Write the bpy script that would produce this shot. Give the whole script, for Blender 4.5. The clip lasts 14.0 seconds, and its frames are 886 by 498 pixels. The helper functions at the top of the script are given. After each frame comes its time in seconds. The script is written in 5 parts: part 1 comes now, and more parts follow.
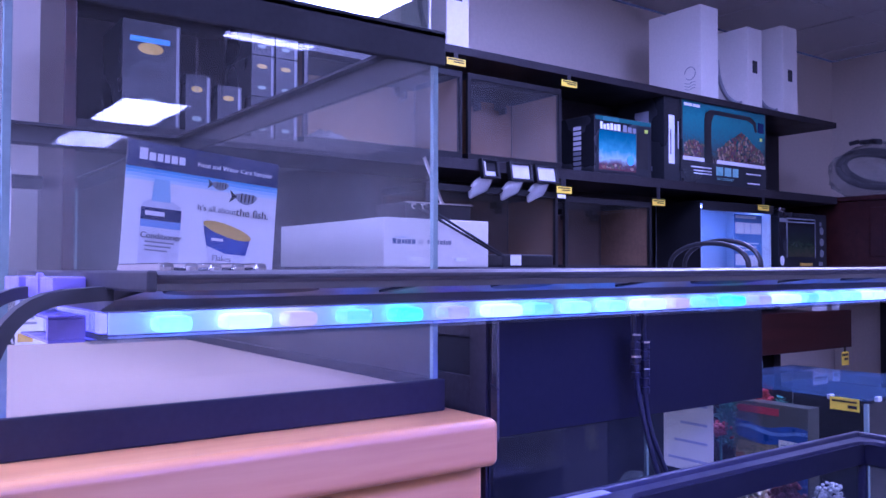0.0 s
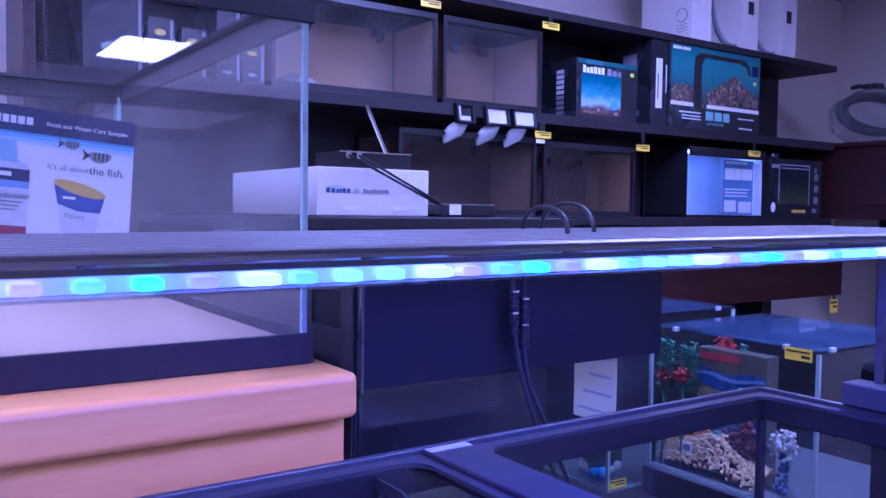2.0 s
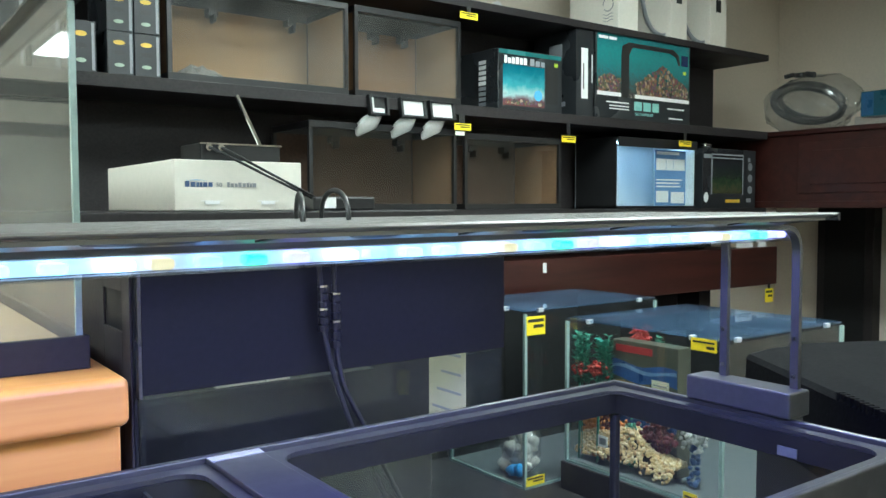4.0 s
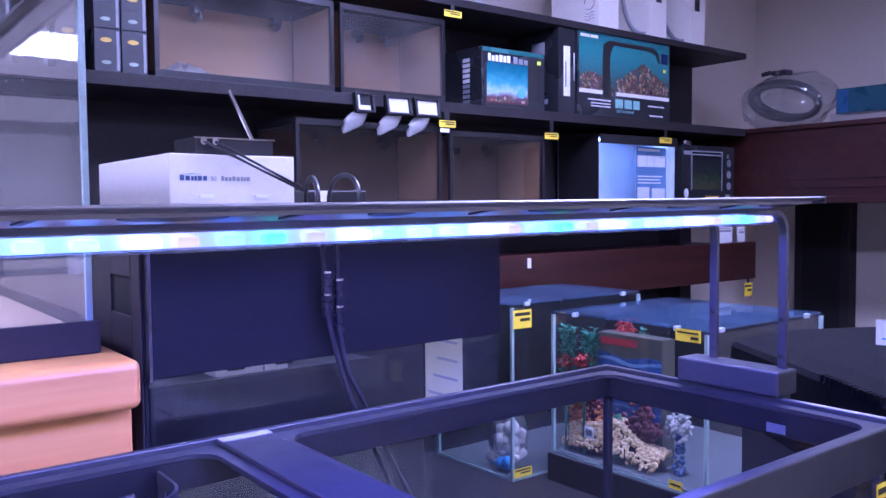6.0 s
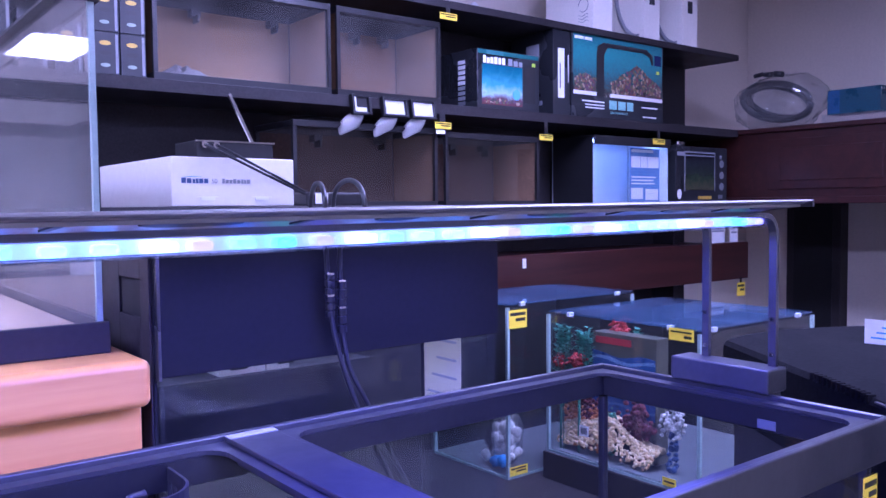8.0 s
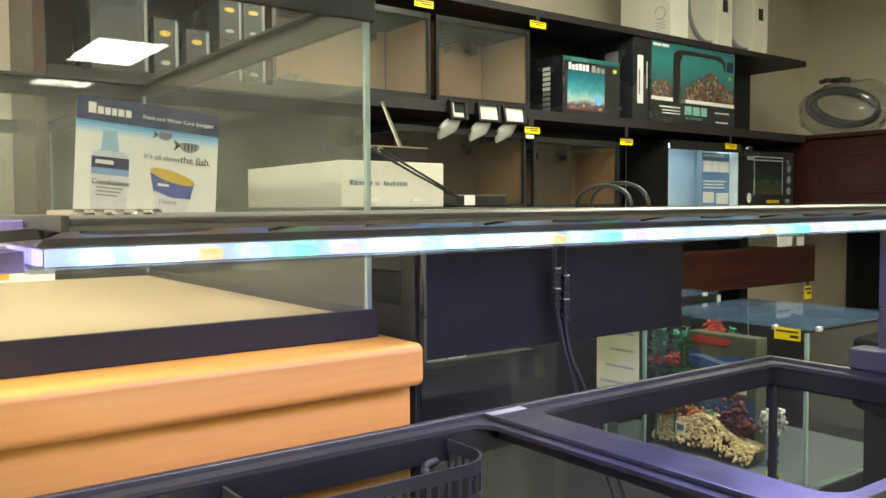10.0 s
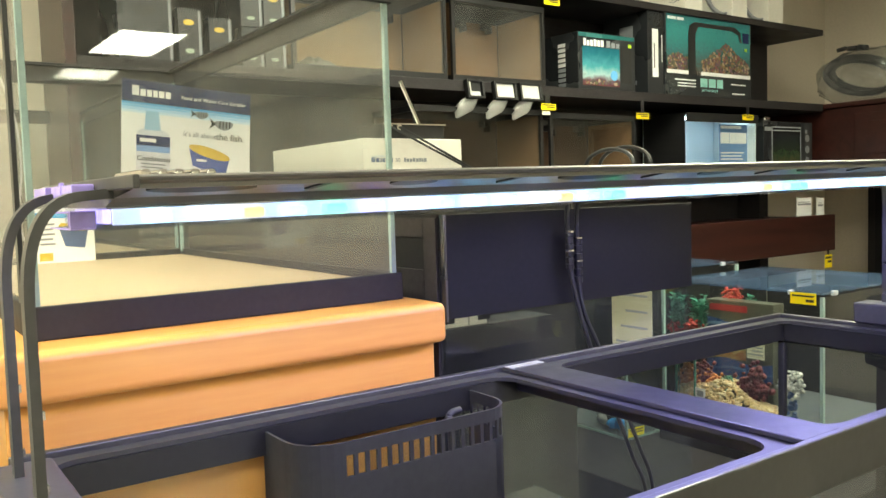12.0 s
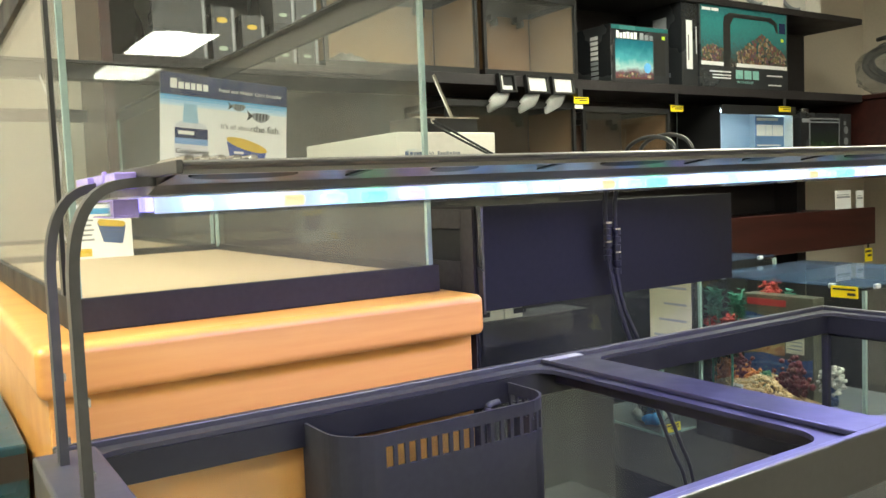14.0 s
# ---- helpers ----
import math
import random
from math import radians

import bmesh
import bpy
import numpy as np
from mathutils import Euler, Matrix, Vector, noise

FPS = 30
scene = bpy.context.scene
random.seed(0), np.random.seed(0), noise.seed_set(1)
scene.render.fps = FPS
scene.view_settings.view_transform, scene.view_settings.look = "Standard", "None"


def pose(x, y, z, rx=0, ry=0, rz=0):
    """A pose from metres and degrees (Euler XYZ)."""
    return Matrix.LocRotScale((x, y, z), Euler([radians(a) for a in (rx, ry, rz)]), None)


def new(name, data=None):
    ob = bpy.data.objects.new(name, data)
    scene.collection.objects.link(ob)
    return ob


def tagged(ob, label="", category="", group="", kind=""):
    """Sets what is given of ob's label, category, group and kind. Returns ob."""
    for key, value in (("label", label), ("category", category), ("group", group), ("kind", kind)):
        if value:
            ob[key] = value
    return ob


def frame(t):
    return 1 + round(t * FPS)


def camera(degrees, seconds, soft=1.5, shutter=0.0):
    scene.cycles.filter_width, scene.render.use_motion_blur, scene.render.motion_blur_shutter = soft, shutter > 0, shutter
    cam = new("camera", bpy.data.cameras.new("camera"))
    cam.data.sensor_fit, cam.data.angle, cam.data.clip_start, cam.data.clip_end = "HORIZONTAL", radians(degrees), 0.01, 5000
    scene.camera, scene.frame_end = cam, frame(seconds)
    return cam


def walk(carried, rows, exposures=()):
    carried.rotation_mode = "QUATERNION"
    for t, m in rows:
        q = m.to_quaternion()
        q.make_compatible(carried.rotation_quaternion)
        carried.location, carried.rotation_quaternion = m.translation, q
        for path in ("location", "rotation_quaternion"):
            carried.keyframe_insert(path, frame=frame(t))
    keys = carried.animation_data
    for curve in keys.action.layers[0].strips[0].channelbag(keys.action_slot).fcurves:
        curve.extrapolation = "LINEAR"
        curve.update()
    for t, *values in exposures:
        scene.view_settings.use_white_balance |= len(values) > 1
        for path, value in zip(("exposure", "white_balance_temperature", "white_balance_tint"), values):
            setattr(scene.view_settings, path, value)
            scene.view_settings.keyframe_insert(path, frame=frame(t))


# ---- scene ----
cam = camera(56.7, 14.0)
METRES, EYE, TILT, LEAN, TURN = 1.08, 1.45, 0.0, 0.0, -35.9
ROWS = [
    (0.0, 0.0, 0.0, 0.0, -0.0, 1.59, -0.11),
    (0.5, -0.0067, 0.0046, 0.0014, -0.26, 0.36, 0.12),
    (1.0, -0.002, 0.015, -0.0016, -1.48, -1.02, 0.02),
    (1.5, 0.0852, -0.0126, 0.0127, -1.41, -1.19, -0.2),
    (2.0, 0.1645, -0.0114, 0.0219, 1.6, -2.71, -0.76),
    (2.5, 0.2009, -0.0111, 0.0201, 1.55, -2.7, -0.65),
    (3.0, 0.3018, 0.0483, 0.0228, 1.48, -2.8, -0.53),
    (3.5, 0.3435, 0.0585, 0.0164, 1.16, -2.91, -0.43),
    (4.0, 0.3506, 0.0492, 0.0149, -0.32, -2.94, 0.16),
    (6.5, 0.325, 0.0179, -0.0024, -1.89, -2.88, 0.49),
    (7.0, 0.3293, 0.0129, -0.0026, -2.05, -2.86, 0.51),
    (7.5, 0.3252, 0.0129, -0.0077, -2.2, -2.88, 0.58),
    (8.0, 0.318, -0.0016, 0.0035, -2.23, -2.91, 0.55),
    (8.3, 0.3044, -0.0395, 0.0111, -0.1, -1.93, 0.48),
    (8.5, 0.2977, -0.0419, 0.0172, 4.08, -0.17, 0.5),
    (8.7, 0.2945, -0.0465, 0.0162, 5.23, 0.23, 0.8),
    (10.8, -0.0342, -0.0992, -0.0093, -4.11, -4.23, -0.74),
    (11.0, -0.0158, -0.1194, -0.0121, -4.07, -4.21, -1.02),
    (11.5, 0.0459, -0.1419, -0.017, -3.4, -4.19, 1.12),
    (12.0, 0.068, -0.1529, -0.0157, 0.68, -3.86, 1.81),
    (12.5, 0.0661, -0.1488, -0.0189, 2.78, -3.84, 2.24),
    (13.0, 0.0614, -0.1453, -0.0213, 2.85, -3.9, 2.26),
    (13.5, 0.0615, -0.1446, -0.0231, 2.78, -3.94, 2.24),
    (14.0, 0.0596, -0.1462, -0.023, 2.77, -3.97, 2.28),
]

EXPOSURES = [
    (0.0, 0.12, 4150, 74), (2.2, 0.12, 4050, 74), (2.45, 0.66, 5450, -8), (3.0, 0.78, 5450, -8), (4.2, 0.9, 5350, -6),
    (6.3, 0.75, 4350, 64), (8.2, 0.75, 4350, 64), (8.4, 0.4, 5800, 10), (8.55, 0.55, 7600, -8), (8.7, 0.75, 8600, -10),
    (10.8, 0.92, 6400, -4), (11.1, 1.05, 6700, -4), (11.5, 1.28, 8000, -6), (12.2, 1.0, 6900, -6), (14.0, 0.97, 6700, -4),
]
walk(cam, [(t, pose(0, 0, EYE, TILT, LEAN, TURN) @ pose(METRES * x, METRES * y, METRES * z, 90 + pitch, roll, yaw)) for t, x, y, z, yaw, pitch, roll in ROWS], EXPOSURES)

# ---- world and light ----
world = bpy.data.worlds.new("world")
scene.world = world
world.use_nodes = True
world.node_tree.nodes["Background"].inputs[0].default_value = (0.6, 0.65, 0.7, 1)
world.node_tree.nodes["Background"].inputs[1].default_value = 0.05
CEIL = 2.88
TROFFER = 24.0
LED_DOWN = 4.1


def area(name, loc, sx, sy, watts, colour, rot=(0, 0, 0)):
    d = bpy.data.lights.new(name, "AREA")
    d.shape, d.size, d.size_y, d.energy, d.color = "RECTANGLE", sx, sy, watts, colour
    ob = new(name, d)
    ob.matrix_basis = pose(*loc, *rot)
    return ob


# light of the strip lamp, below its clear lens
area("strip_light", (0.66, 0.448, 1.4135), 1.1, 0.08, LED_DOWN, (0.37, 0.34, 1.0))

# ---- materials ----
def nodes_of(name):
    m = bpy.data.materials.new(name)
    m.use_nodes = True
    nt = m.node_tree
    return m, nt, nt.nodes["Principled BSDF"]


def mat(name, col, rough=0.5, metal=0.0, vary=0.12, scale=8.0, fine=120.0, bump=0.05, coat=0.0, stretch=(1, 1, 1), spec=0.5, rvar=0.1):
    """A surface with blotches, fine grain, uneven gloss and slight relief."""
    m, nt, b = nodes_of(name)
    N, L = nt.nodes.new, nt.links.new
    tc, mp = N("ShaderNodeTexCoord"), N("ShaderNodeMapping")
    mp.inputs["Scale"].default_value = stretch
    L(tc.outputs["Object"], mp.inputs[0])
    big, small = N("ShaderNodeTexNoise"), N("ShaderNodeTexNoise")
    big.inputs["Scale"].default_value, big.inputs["Detail"].default_value = scale, 4
    small.inputs["Scale"].default_value, small.inputs["Detail"].default_value = fine, 3
    for n in (big, small):
        L(mp.outputs[0], n.inputs["Vector"])
    add = N("ShaderNodeMath")
    add.operation = "ADD"
    L(big.outputs[0], add.inputs[0])
    L(small.outputs[0], add.inputs[1])
    ramp = N("ShaderNodeMapRange")
    ramp.inputs[1].default_value, ramp.inputs[2].default_value = 0.7, 1.3
    ramp.inputs[3].default_value, ramp.inputs[4].default_value = 1 - vary, 1 + vary
    L(add.outputs[0], ramp.inputs[0])
    mul = N("ShaderNodeVectorMath")
    mul.operation = "SCALE"
    mul.inputs[0].default_value = col[:3]
    L(ramp.outputs[0], mul.inputs["Scale"])
    L(mul.outputs[0], b.inputs["Base Color"])
    rr = N("ShaderNodeMapRange")
    rr.inputs[1].default_value, rr.inputs[2].default_value = 0.3, 0.7
    rr.inputs[3].default_value, rr.inputs[4].default_value = max(0.02, rough - rvar), min(1, rough + rvar)
    L(big.outputs[0], rr.inputs[0])
    L(rr.outputs[0], b.inputs["Roughness"])
    b.inputs["Metallic"].default_value = metal
    b.inputs["Specular IOR Level"].default_value = spec
    b.inputs["Coat Weight"].default_value = coat
    if bump:
        bp = N("ShaderNodeBump")
        bp.inputs["Strength"].default_value, bp.inputs["Distance"].default_value = bump, 0.002
        L(small.outputs[0], bp.inputs["Height"])
        L(bp.outputs[0], b.inputs["Normal"])
    return m


def glass(name, tint=(0.985, 0.995, 0.99), gain=1.0, film=0.0, film_col=(0.7, 0.7, 0.68)):
    """Thin clear pane: see-through with a Fresnel gloss, and an uneven diffuse film, also used to paint reflected haze.
    """
    m, nt, b = nodes_of(name)
    N, L = nt.nodes.new, nt.links.new
    nt.nodes.remove(b)
    tr, gl, mx, lw, pw = N("ShaderNodeBsdfTransparent"), N("ShaderNodeBsdfGlossy"), N("ShaderNodeMixShader"), N("ShaderNodeLayerWeight"), N("ShaderNodeMath")
    tr.inputs[0].default_value = (*tint, 1)
    gl.inputs["Roughness"].default_value = 0.01
    lw.inputs[0].default_value = 0.5
    pw.operation = "POWER"
    pw.inputs[1].default_value = 5.0
    L(lw.outputs["Facing"], pw.inputs[0])
    g = N("ShaderNodeMath")
    g.operation = "MULTIPLY_ADD"
    g.inputs[1].default_value, g.inputs[2].default_value = 0.6, 0.035 * gain
    L(pw.outputs[0], g.inputs[0])
    L(g.outputs[0], mx.inputs[0])
    L(tr.outputs[0], mx.inputs[1])
    L(gl.outputs[0], mx.inputs[2])
    out = mx
    if film:
        df, m2, tx, tc, rp = N("ShaderNodeBsdfDiffuse"), N("ShaderNodeMixShader"), N("ShaderNodeTexNoise"), N("ShaderNodeTexCoord"), N("ShaderNodeMapRange")
        df.inputs[0].default_value = (*film_col, 1)
        tx.inputs["Scale"].default_value, tx.inputs["Detail"].default_value = 5, 8
        L(tc.outputs["Object"], tx.inputs[0])
        rp.inputs[1].default_value, rp.inputs[2].default_value, rp.inputs[3].default_value, rp.inputs[4].default_value = 0.35, 0.8, film * 0.4, film * 2
        L(tx.outputs[0], rp.inputs[0])
        L(rp.outputs[0], m2.inputs[0])
        L(mx.outputs[0], m2.inputs[1])
        L(df.outputs[0], m2.inputs[2])
        out = m2
    L(out.outputs[0], nt.nodes["Material Output"].inputs[0])
    return m


def glow(name, col, strength):
    m, nt, b = nodes_of(name)
    b.inputs["Base Color"].default_value = (0.8, 0.8, 0.8, 1)
    b.inputs["Emission Color"].default_value = (*col, 1)
    b.inputs["Emission Strength"].default_value = strength
    return m


def wood(name, dark, light, rough=0.35, scale=3.0, along=0):
    """Wood with grain drawn out along one axis."""
    m, nt, b = nodes_of(name)
    N, L = nt.nodes.new, nt.links.new
    tc, mp, n1, n2, cr = N("ShaderNodeTexCoord"), N("ShaderNodeMapping"), N("ShaderNodeTexNoise"), N("ShaderNodeTexNoise"), N("ShaderNodeValToRGB")
    s = [9.0, 9.0, 9.0]
    s[along] = 0.8
    mp.inputs["Scale"].default_value = s
    L(tc.outputs["Object"], mp.inputs[0])
    n1.inputs["Scale"].default_value, n1.inputs["Detail"].default_value, n1.inputs["Distortion"].default_value = scale, 6, 0.8
    n2.inputs["Scale"].default_value, n2.inputs["Detail"].default_value = scale * 9, 3
    L(mp.outputs[0], n1.inputs["Vector"])
    L(mp.outputs[0], n2.inputs["Vector"])
    mix = N("ShaderNodeMath")
    mix.operation = "MULTIPLY_ADD"
    mix.inputs[1].default_value = 0.3
    L(n2.outputs[0], mix.inputs[0])
    L(n1.outputs[0], mix.inputs[2])
    cr.color_ramp.elements[0].position, cr.color_ramp.elements[1].position = 0.42, 0.85
    cr.color_ramp.elements[0].color, cr.color_ramp.elements[1].color = (*dark, 1), (*light, 1)
    L(mix.outputs[0], cr.inputs[0])
    L(cr.outputs[0], b.inputs["Base Color"])
    b.inputs["Roughness"].default_value = rough
    bp = N("ShaderNodeBump")
    bp.inputs["Strength"].default_value, bp.inputs["Distance"].default_value = 0.08, 0.001
    L(n2.outputs[0], bp.inputs["Height"])
    L(bp.outputs[0], b.inputs["Normal"])
    return m


def picture(name, stops, scale=9.0, rough=0.25, distort=1.5, axis_z=(0.0, 1.0), amp=0.55):
    """Printed picture: coloured blobs that change from bottom to top."""
    m, nt, b = nodes_of(name)
    N, L = nt.nodes.new, nt.links.new
    tc, sp, nz, cr, ad, mr = N("ShaderNodeTexCoord"), N("ShaderNodeSeparateXYZ"), N("ShaderNodeTexNoise"), N("ShaderNodeValToRGB"), N("ShaderNodeMath"), N("ShaderNodeMapRange")
    L(tc.outputs["Object"], sp.inputs[0])
    L(tc.outputs["Object"], nz.inputs["Vector"])
    nz.inputs["Scale"].default_value, nz.inputs["Detail"].default_value, nz.inputs["Distortion"].default_value = scale, 5, distort
    mr.inputs[1].default_value, mr.inputs[2].default_value = axis_z
    L(sp.outputs[2], mr.inputs[0])
    ad.operation = "MULTIPLY_ADD"
    ad.inputs[1].default_value = amp
    L(nz.outputs[0], ad.inputs[0])
    sb = N("ShaderNodeMath")
    sb.operation = "SUBTRACT"
    sb.inputs[1].default_value = amp / 2
    L(mr.outputs[0], sb.inputs[0])
    L(sb.outputs[0], ad.inputs[2])
    e = cr.color_ramp.elements
    while len(e) < len(stops):
        e.new(0.5)
    for k, (p, c) in enumerate(stops):
        e[k].position, e[k].color = p, (*c, 1)
    L(ad.outputs[0], cr.inputs[0])
    L(cr.outputs[0], b.inputs["Base Color"])
    b.inputs["Roughness"].default_value = rough
    return m


M_WALL = mat("tan_wall_paint", (0.72, 0.65, 0.55), 0.8, vary=0.05, scale=1.5, fine=60, bump=0.15)
M_CEIL = mat("ceiling_tile", (0.62, 0.60, 0.57), 0.9, vary=0.06, scale=3, fine=200, bump=0.4)
M_GRID = mat("white_grid_metal", (0.7, 0.7, 0.68), 0.5)
M_FLOOR = mat("vinyl_floor", (0.28, 0.26, 0.23), 0.45, vary=0.15, scale=2)
M_BLACK = mat("black_plastic", (0.014, 0.014, 0.015), 0.34, vary=0.2, scale=14, bump=0.04, rvar=0.05)
M_RIM = mat("satin_black_rim_plastic", (0.028, 0.028, 0.03), 0.38, vary=0.15, scale=20, bump=0.05, spec=0.7, rvar=0.08)
M_MATT = mat("matt_black_plastic", (0.014, 0.014, 0.015), 0.6, vary=0.25, scale=14, bump=0.1)
M_MELA = mat("black_melamine", (0.026, 0.023, 0.024), 0.5, vary=0.3, scale=3, bump=0.08, spec=0.25)
M_LEG = mat("black_coated_steel", (0.065, 0.065, 0.068), 0.4, 0.3)
M_ALU = mat("grey_anodised_aluminium", (0.24, 0.235, 0.23), 0.42, 0.55, vary=0.15, scale=10, stretch=(0.2, 1, 1), bump=0.03)
M_ALUT = mat("dark_brushed_aluminium", (0.16, 0.16, 0.165), 0.28, 0.9, vary=0.15, scale=6, stretch=(0.1, 2, 2), bump=0.03)
M_STEEL = mat("chrome_steel", (0.75, 0.75, 0.75), 0.15, 1.0, vary=0.05)
M_OAK = wood("honey_maple_laminate", (0.66, 0.28, 0.065), (0.78, 0.40, 0.115), 0.3, 1.6)
M_MAHO = wood("dark_mahogany", (0.020, 0.006, 0.005), (0.045, 0.013, 0.010), 0.35, 2.0)
# film paints a pale reflection haze over these panes
M_GLASS = glass("clear_glass", film=0.028)
M_GLASSC = glass("clean_glass", (0.96, 0.98, 0.975))
M_TANKGL = glass("tank_glass", (0.96, 0.985, 0.98), 1.2, 0.008)
# blue tint and film paint the display light's reflection on the lids
M_LID = glass("blue_reflection_lid_glass", (0.58, 0.68, 0.80), 2.5, 0.10, (0.20, 0.31, 0.50))
M_CLIP = mat("milky_clip_plastic", (0.42, 0.45, 0.48), 0.3)
M_COVER = mat("dull_black_cover", (0.010, 0.010, 0.011), 0.9, vary=0.3, scale=6, bump=0.3, spec=0.06)
# darker copies of the brown cardboard: shelf shade is put into their colour
M_CARD_HALFSHADE = mat("half_shaded_brown_cardboard", (0.17, 0.098, 0.05), 0.88, vary=0.25, scale=3, fine=80, bump=0.2)
M_CARD_SHADE = mat("shaded_brown_cardboard", (0.055, 0.030, 0.018), 0.9, vary=0.35, scale=3, fine=80, bump=0.2)
M_PLATE = mat("grey_plate", (0.12, 0.13, 0.14), 0.5)
M_EDGE = mat("green_glass_edge", (0.30, 0.40, 0.38), 0.15, vary=0.1, scale=20)
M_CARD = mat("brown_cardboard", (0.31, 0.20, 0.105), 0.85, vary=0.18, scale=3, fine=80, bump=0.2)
M_TAN = mat("tan_cardboard_sheet", (0.43, 0.33, 0.215), 0.8, vary=0.06, scale=3, fine=80, bump=0.1)
M_WHITE = mat("white_carton", (0.72, 0.69, 0.62), 0.6, vary=0.04, scale=4, fine=90)
M_PAPER = mat("white_paper", (0.8, 0.8, 0.8), 0.5, vary=0.03)
M_YELLOW = mat("yellow_price_label", (0.85, 0.66, 0.02), 0.4, vary=0.04)
M_INK = mat("black_ink", (0.02, 0.02, 0.02), 0.5)
M_GREYINK = mat("grey_ink", (0.25, 0.26, 0.28), 0.5)
M_NAVY = mat("navy_print", (0.015, 0.025, 0.09), 0.25)
M_SKY = mat("light_blue_print", (0.12, 0.38, 0.7), 0.25)
M_GOLD = mat("golden_print", (0.62, 0.42, 0.05), 0.3)
M_CABLE = mat("black_rubber_cable", (0.02, 0.02, 0.022), 0.4)
M_DARKBOX = mat("dark_printed_carton", (0.02, 0.022, 0.025), 0.3, vary=0.1, scale=3)
M_ACRYL = glass("clear_acrylic", (0.92, 0.94, 0.97), 1.2)
M_TROFFER = glow("lit_diffuser", (1.0, 0.95, 0.85), TROFFER)

# ---- mesh helpers ----
def B(*boxes, bevel=0.0, seg=2):
    """One bmesh of boxes (x0, x1, y0, y1, z0, z1)."""
    bm = bmesh.new()
    for x0, x1, y0, y1, z0, z1 in boxes:
        m = Matrix.LocRotScale(((x0 + x1) / 2, (y0 + y1) / 2, (z0 + z1) / 2), None, (x1 - x0, y1 - y0, z1 - z0))
        bmesh.ops.create_cube(bm, size=1, matrix=m)
    if bevel:
        bmesh.ops.bevel(bm, geom=bm.edges[:], offset=bevel, segments=seg, profile=0.5, affect="EDGES")
    return bm


def prism(profile, x0, x1, axis="x"):
    """A closed profile drawn out along an axis: (y, z) along x, (x, z) along y, (x, y) along z."""
    bm = bmesh.new()
    put = {"x": lambda a, b, c: (c, a, b), "y": lambda a, b, c: (a, c, b), "z": lambda a, b, c: (a, b, c)}[axis]
    r0 = [bm.verts.new(put(a, b, x0)) for a, b in profile]
    r1 = [bm.verts.new(put(a, b, x1)) for a, b in profile]
    n = len(profile)
    for k in range(n):
        bm.faces.new((r0[k], r0[(k + 1) % n], r1[(k + 1) % n], r1[k]))
    bm.faces.new(r0[::-1])
    bm.faces.new(r1)
    bmesh.ops.recalc_face_normals(bm, faces=bm.faces[:])
    return bm


def rod(points, r, sides=8, flat=None):
    """A tube (or flat bar: flat = (half width, half thickness, width axis)) along points."""
    bm = bmesh.new()
    pts = [Vector(p) for p in points]
    rings = []
    up0 = Vector((0, 0, 1))
    for k, p in enumerate(pts):
        d = (pts[min(k + 1, len(pts) - 1)] - pts[max(k - 1, 0)]).normalized()
        if flat:
            w = Vector(flat[2])
            n = d.cross(w).normalized()
            ring = [p + w * flat[0] * a + n * flat[1] * b for a, b in ((-1, -1), (1, -1), (1, 1), (-1, 1))]
        else:
            s = d.cross(up0)
            s = s.normalized() if s.length > 0.05 else Vector((1, 0, 0))
            u = s.cross(d).normalized()
            ring = [p + (s * math.cos(a) + u * math.sin(a)) * r for a in [2 * math.pi * i / sides for i in range(sides)]]
        rings.append([bm.verts.new(v) for v in ring])
    n = len(rings[0])
    for a, b in zip(rings, rings[1:]):
        for k in range(n):
            f = bm.faces.new((a[k], a[(k + 1) % n], b[(k + 1) % n], b[k]))
            f.smooth = not flat
    bm.faces.new(rings[0][::-1])
    bm.faces.new(rings[-1])
    bmesh.ops.recalc_face_normals(bm, faces=bm.faces[:])
    return bm


def arc(p0, p1, p2, n=12):
    """Points of a quadratic curve."""
    a, b, c = Vector(p0), Vector(p1), Vector(p2)
    return [(1 - t) ** 2 * a + 2 * t * (1 - t) * b + t * t * c for t in [k / n for k in range(n + 1)]]


def smooth_line(points, n=8):
    """A smooth line through points."""
    P = [Vector(p) for p in points]
    P = [2 * P[0] - P[1]] + P + [2 * P[-1] - P[-2]]
    out = []
    for k in range(1, len(P) - 2):
        for j in range(n):
            t = j / n
            out.append(0.5 * ((2 * P[k]) + (P[k + 1] - P[k - 1]) * t + (2 * P[k - 1] - 5 * P[k] + 4 * P[k + 1] - P[k + 2]) * t * t + (3 * P[k] - P[k - 1] - 3 * P[k + 1] + P[k + 2]) * t ** 3))
    return out + [P[-2]]


def disc(cx, cy, cz, rx, rz, y1, n=28, normal="y"):
    """An elliptical plate; thickness from cy to y1 along y."""
    prof = [(cx + rx * math.cos(2 * math.pi * k / n), cz + rz * math.sin(2 * math.pi * k / n)) for k in range(n)]
    return prism(prof, min(cy, y1), max(cy, y1), "y")


def origin_of(ob):
    o = Vector((0, 0, 0))
    while ob:
        o += ob.location
        ob = ob.parent
    return o


def thing(name, label, category, base, group="", kind=""):
    ob = new(name)
    ob.empty_display_size = 0.05
    ob.location = base
    return tagged(ob, label, category, group, kind)


def part(name, bm, material, parent=None, label=""):
    """One mesh object, given in world places, under a thing or a part."""
    me = bpy.data.meshes.new(name)
    if parent:
        bmesh.ops.translate(bm, verts=bm.verts[:], vec=-origin_of(parent))
    bm.to_mesh(me)
    bm.free()
    me.materials.append(material)
    ob = new(name, me)
    if parent:
        ob.parent = parent
    if label:
        ob["label"] = label
    return ob


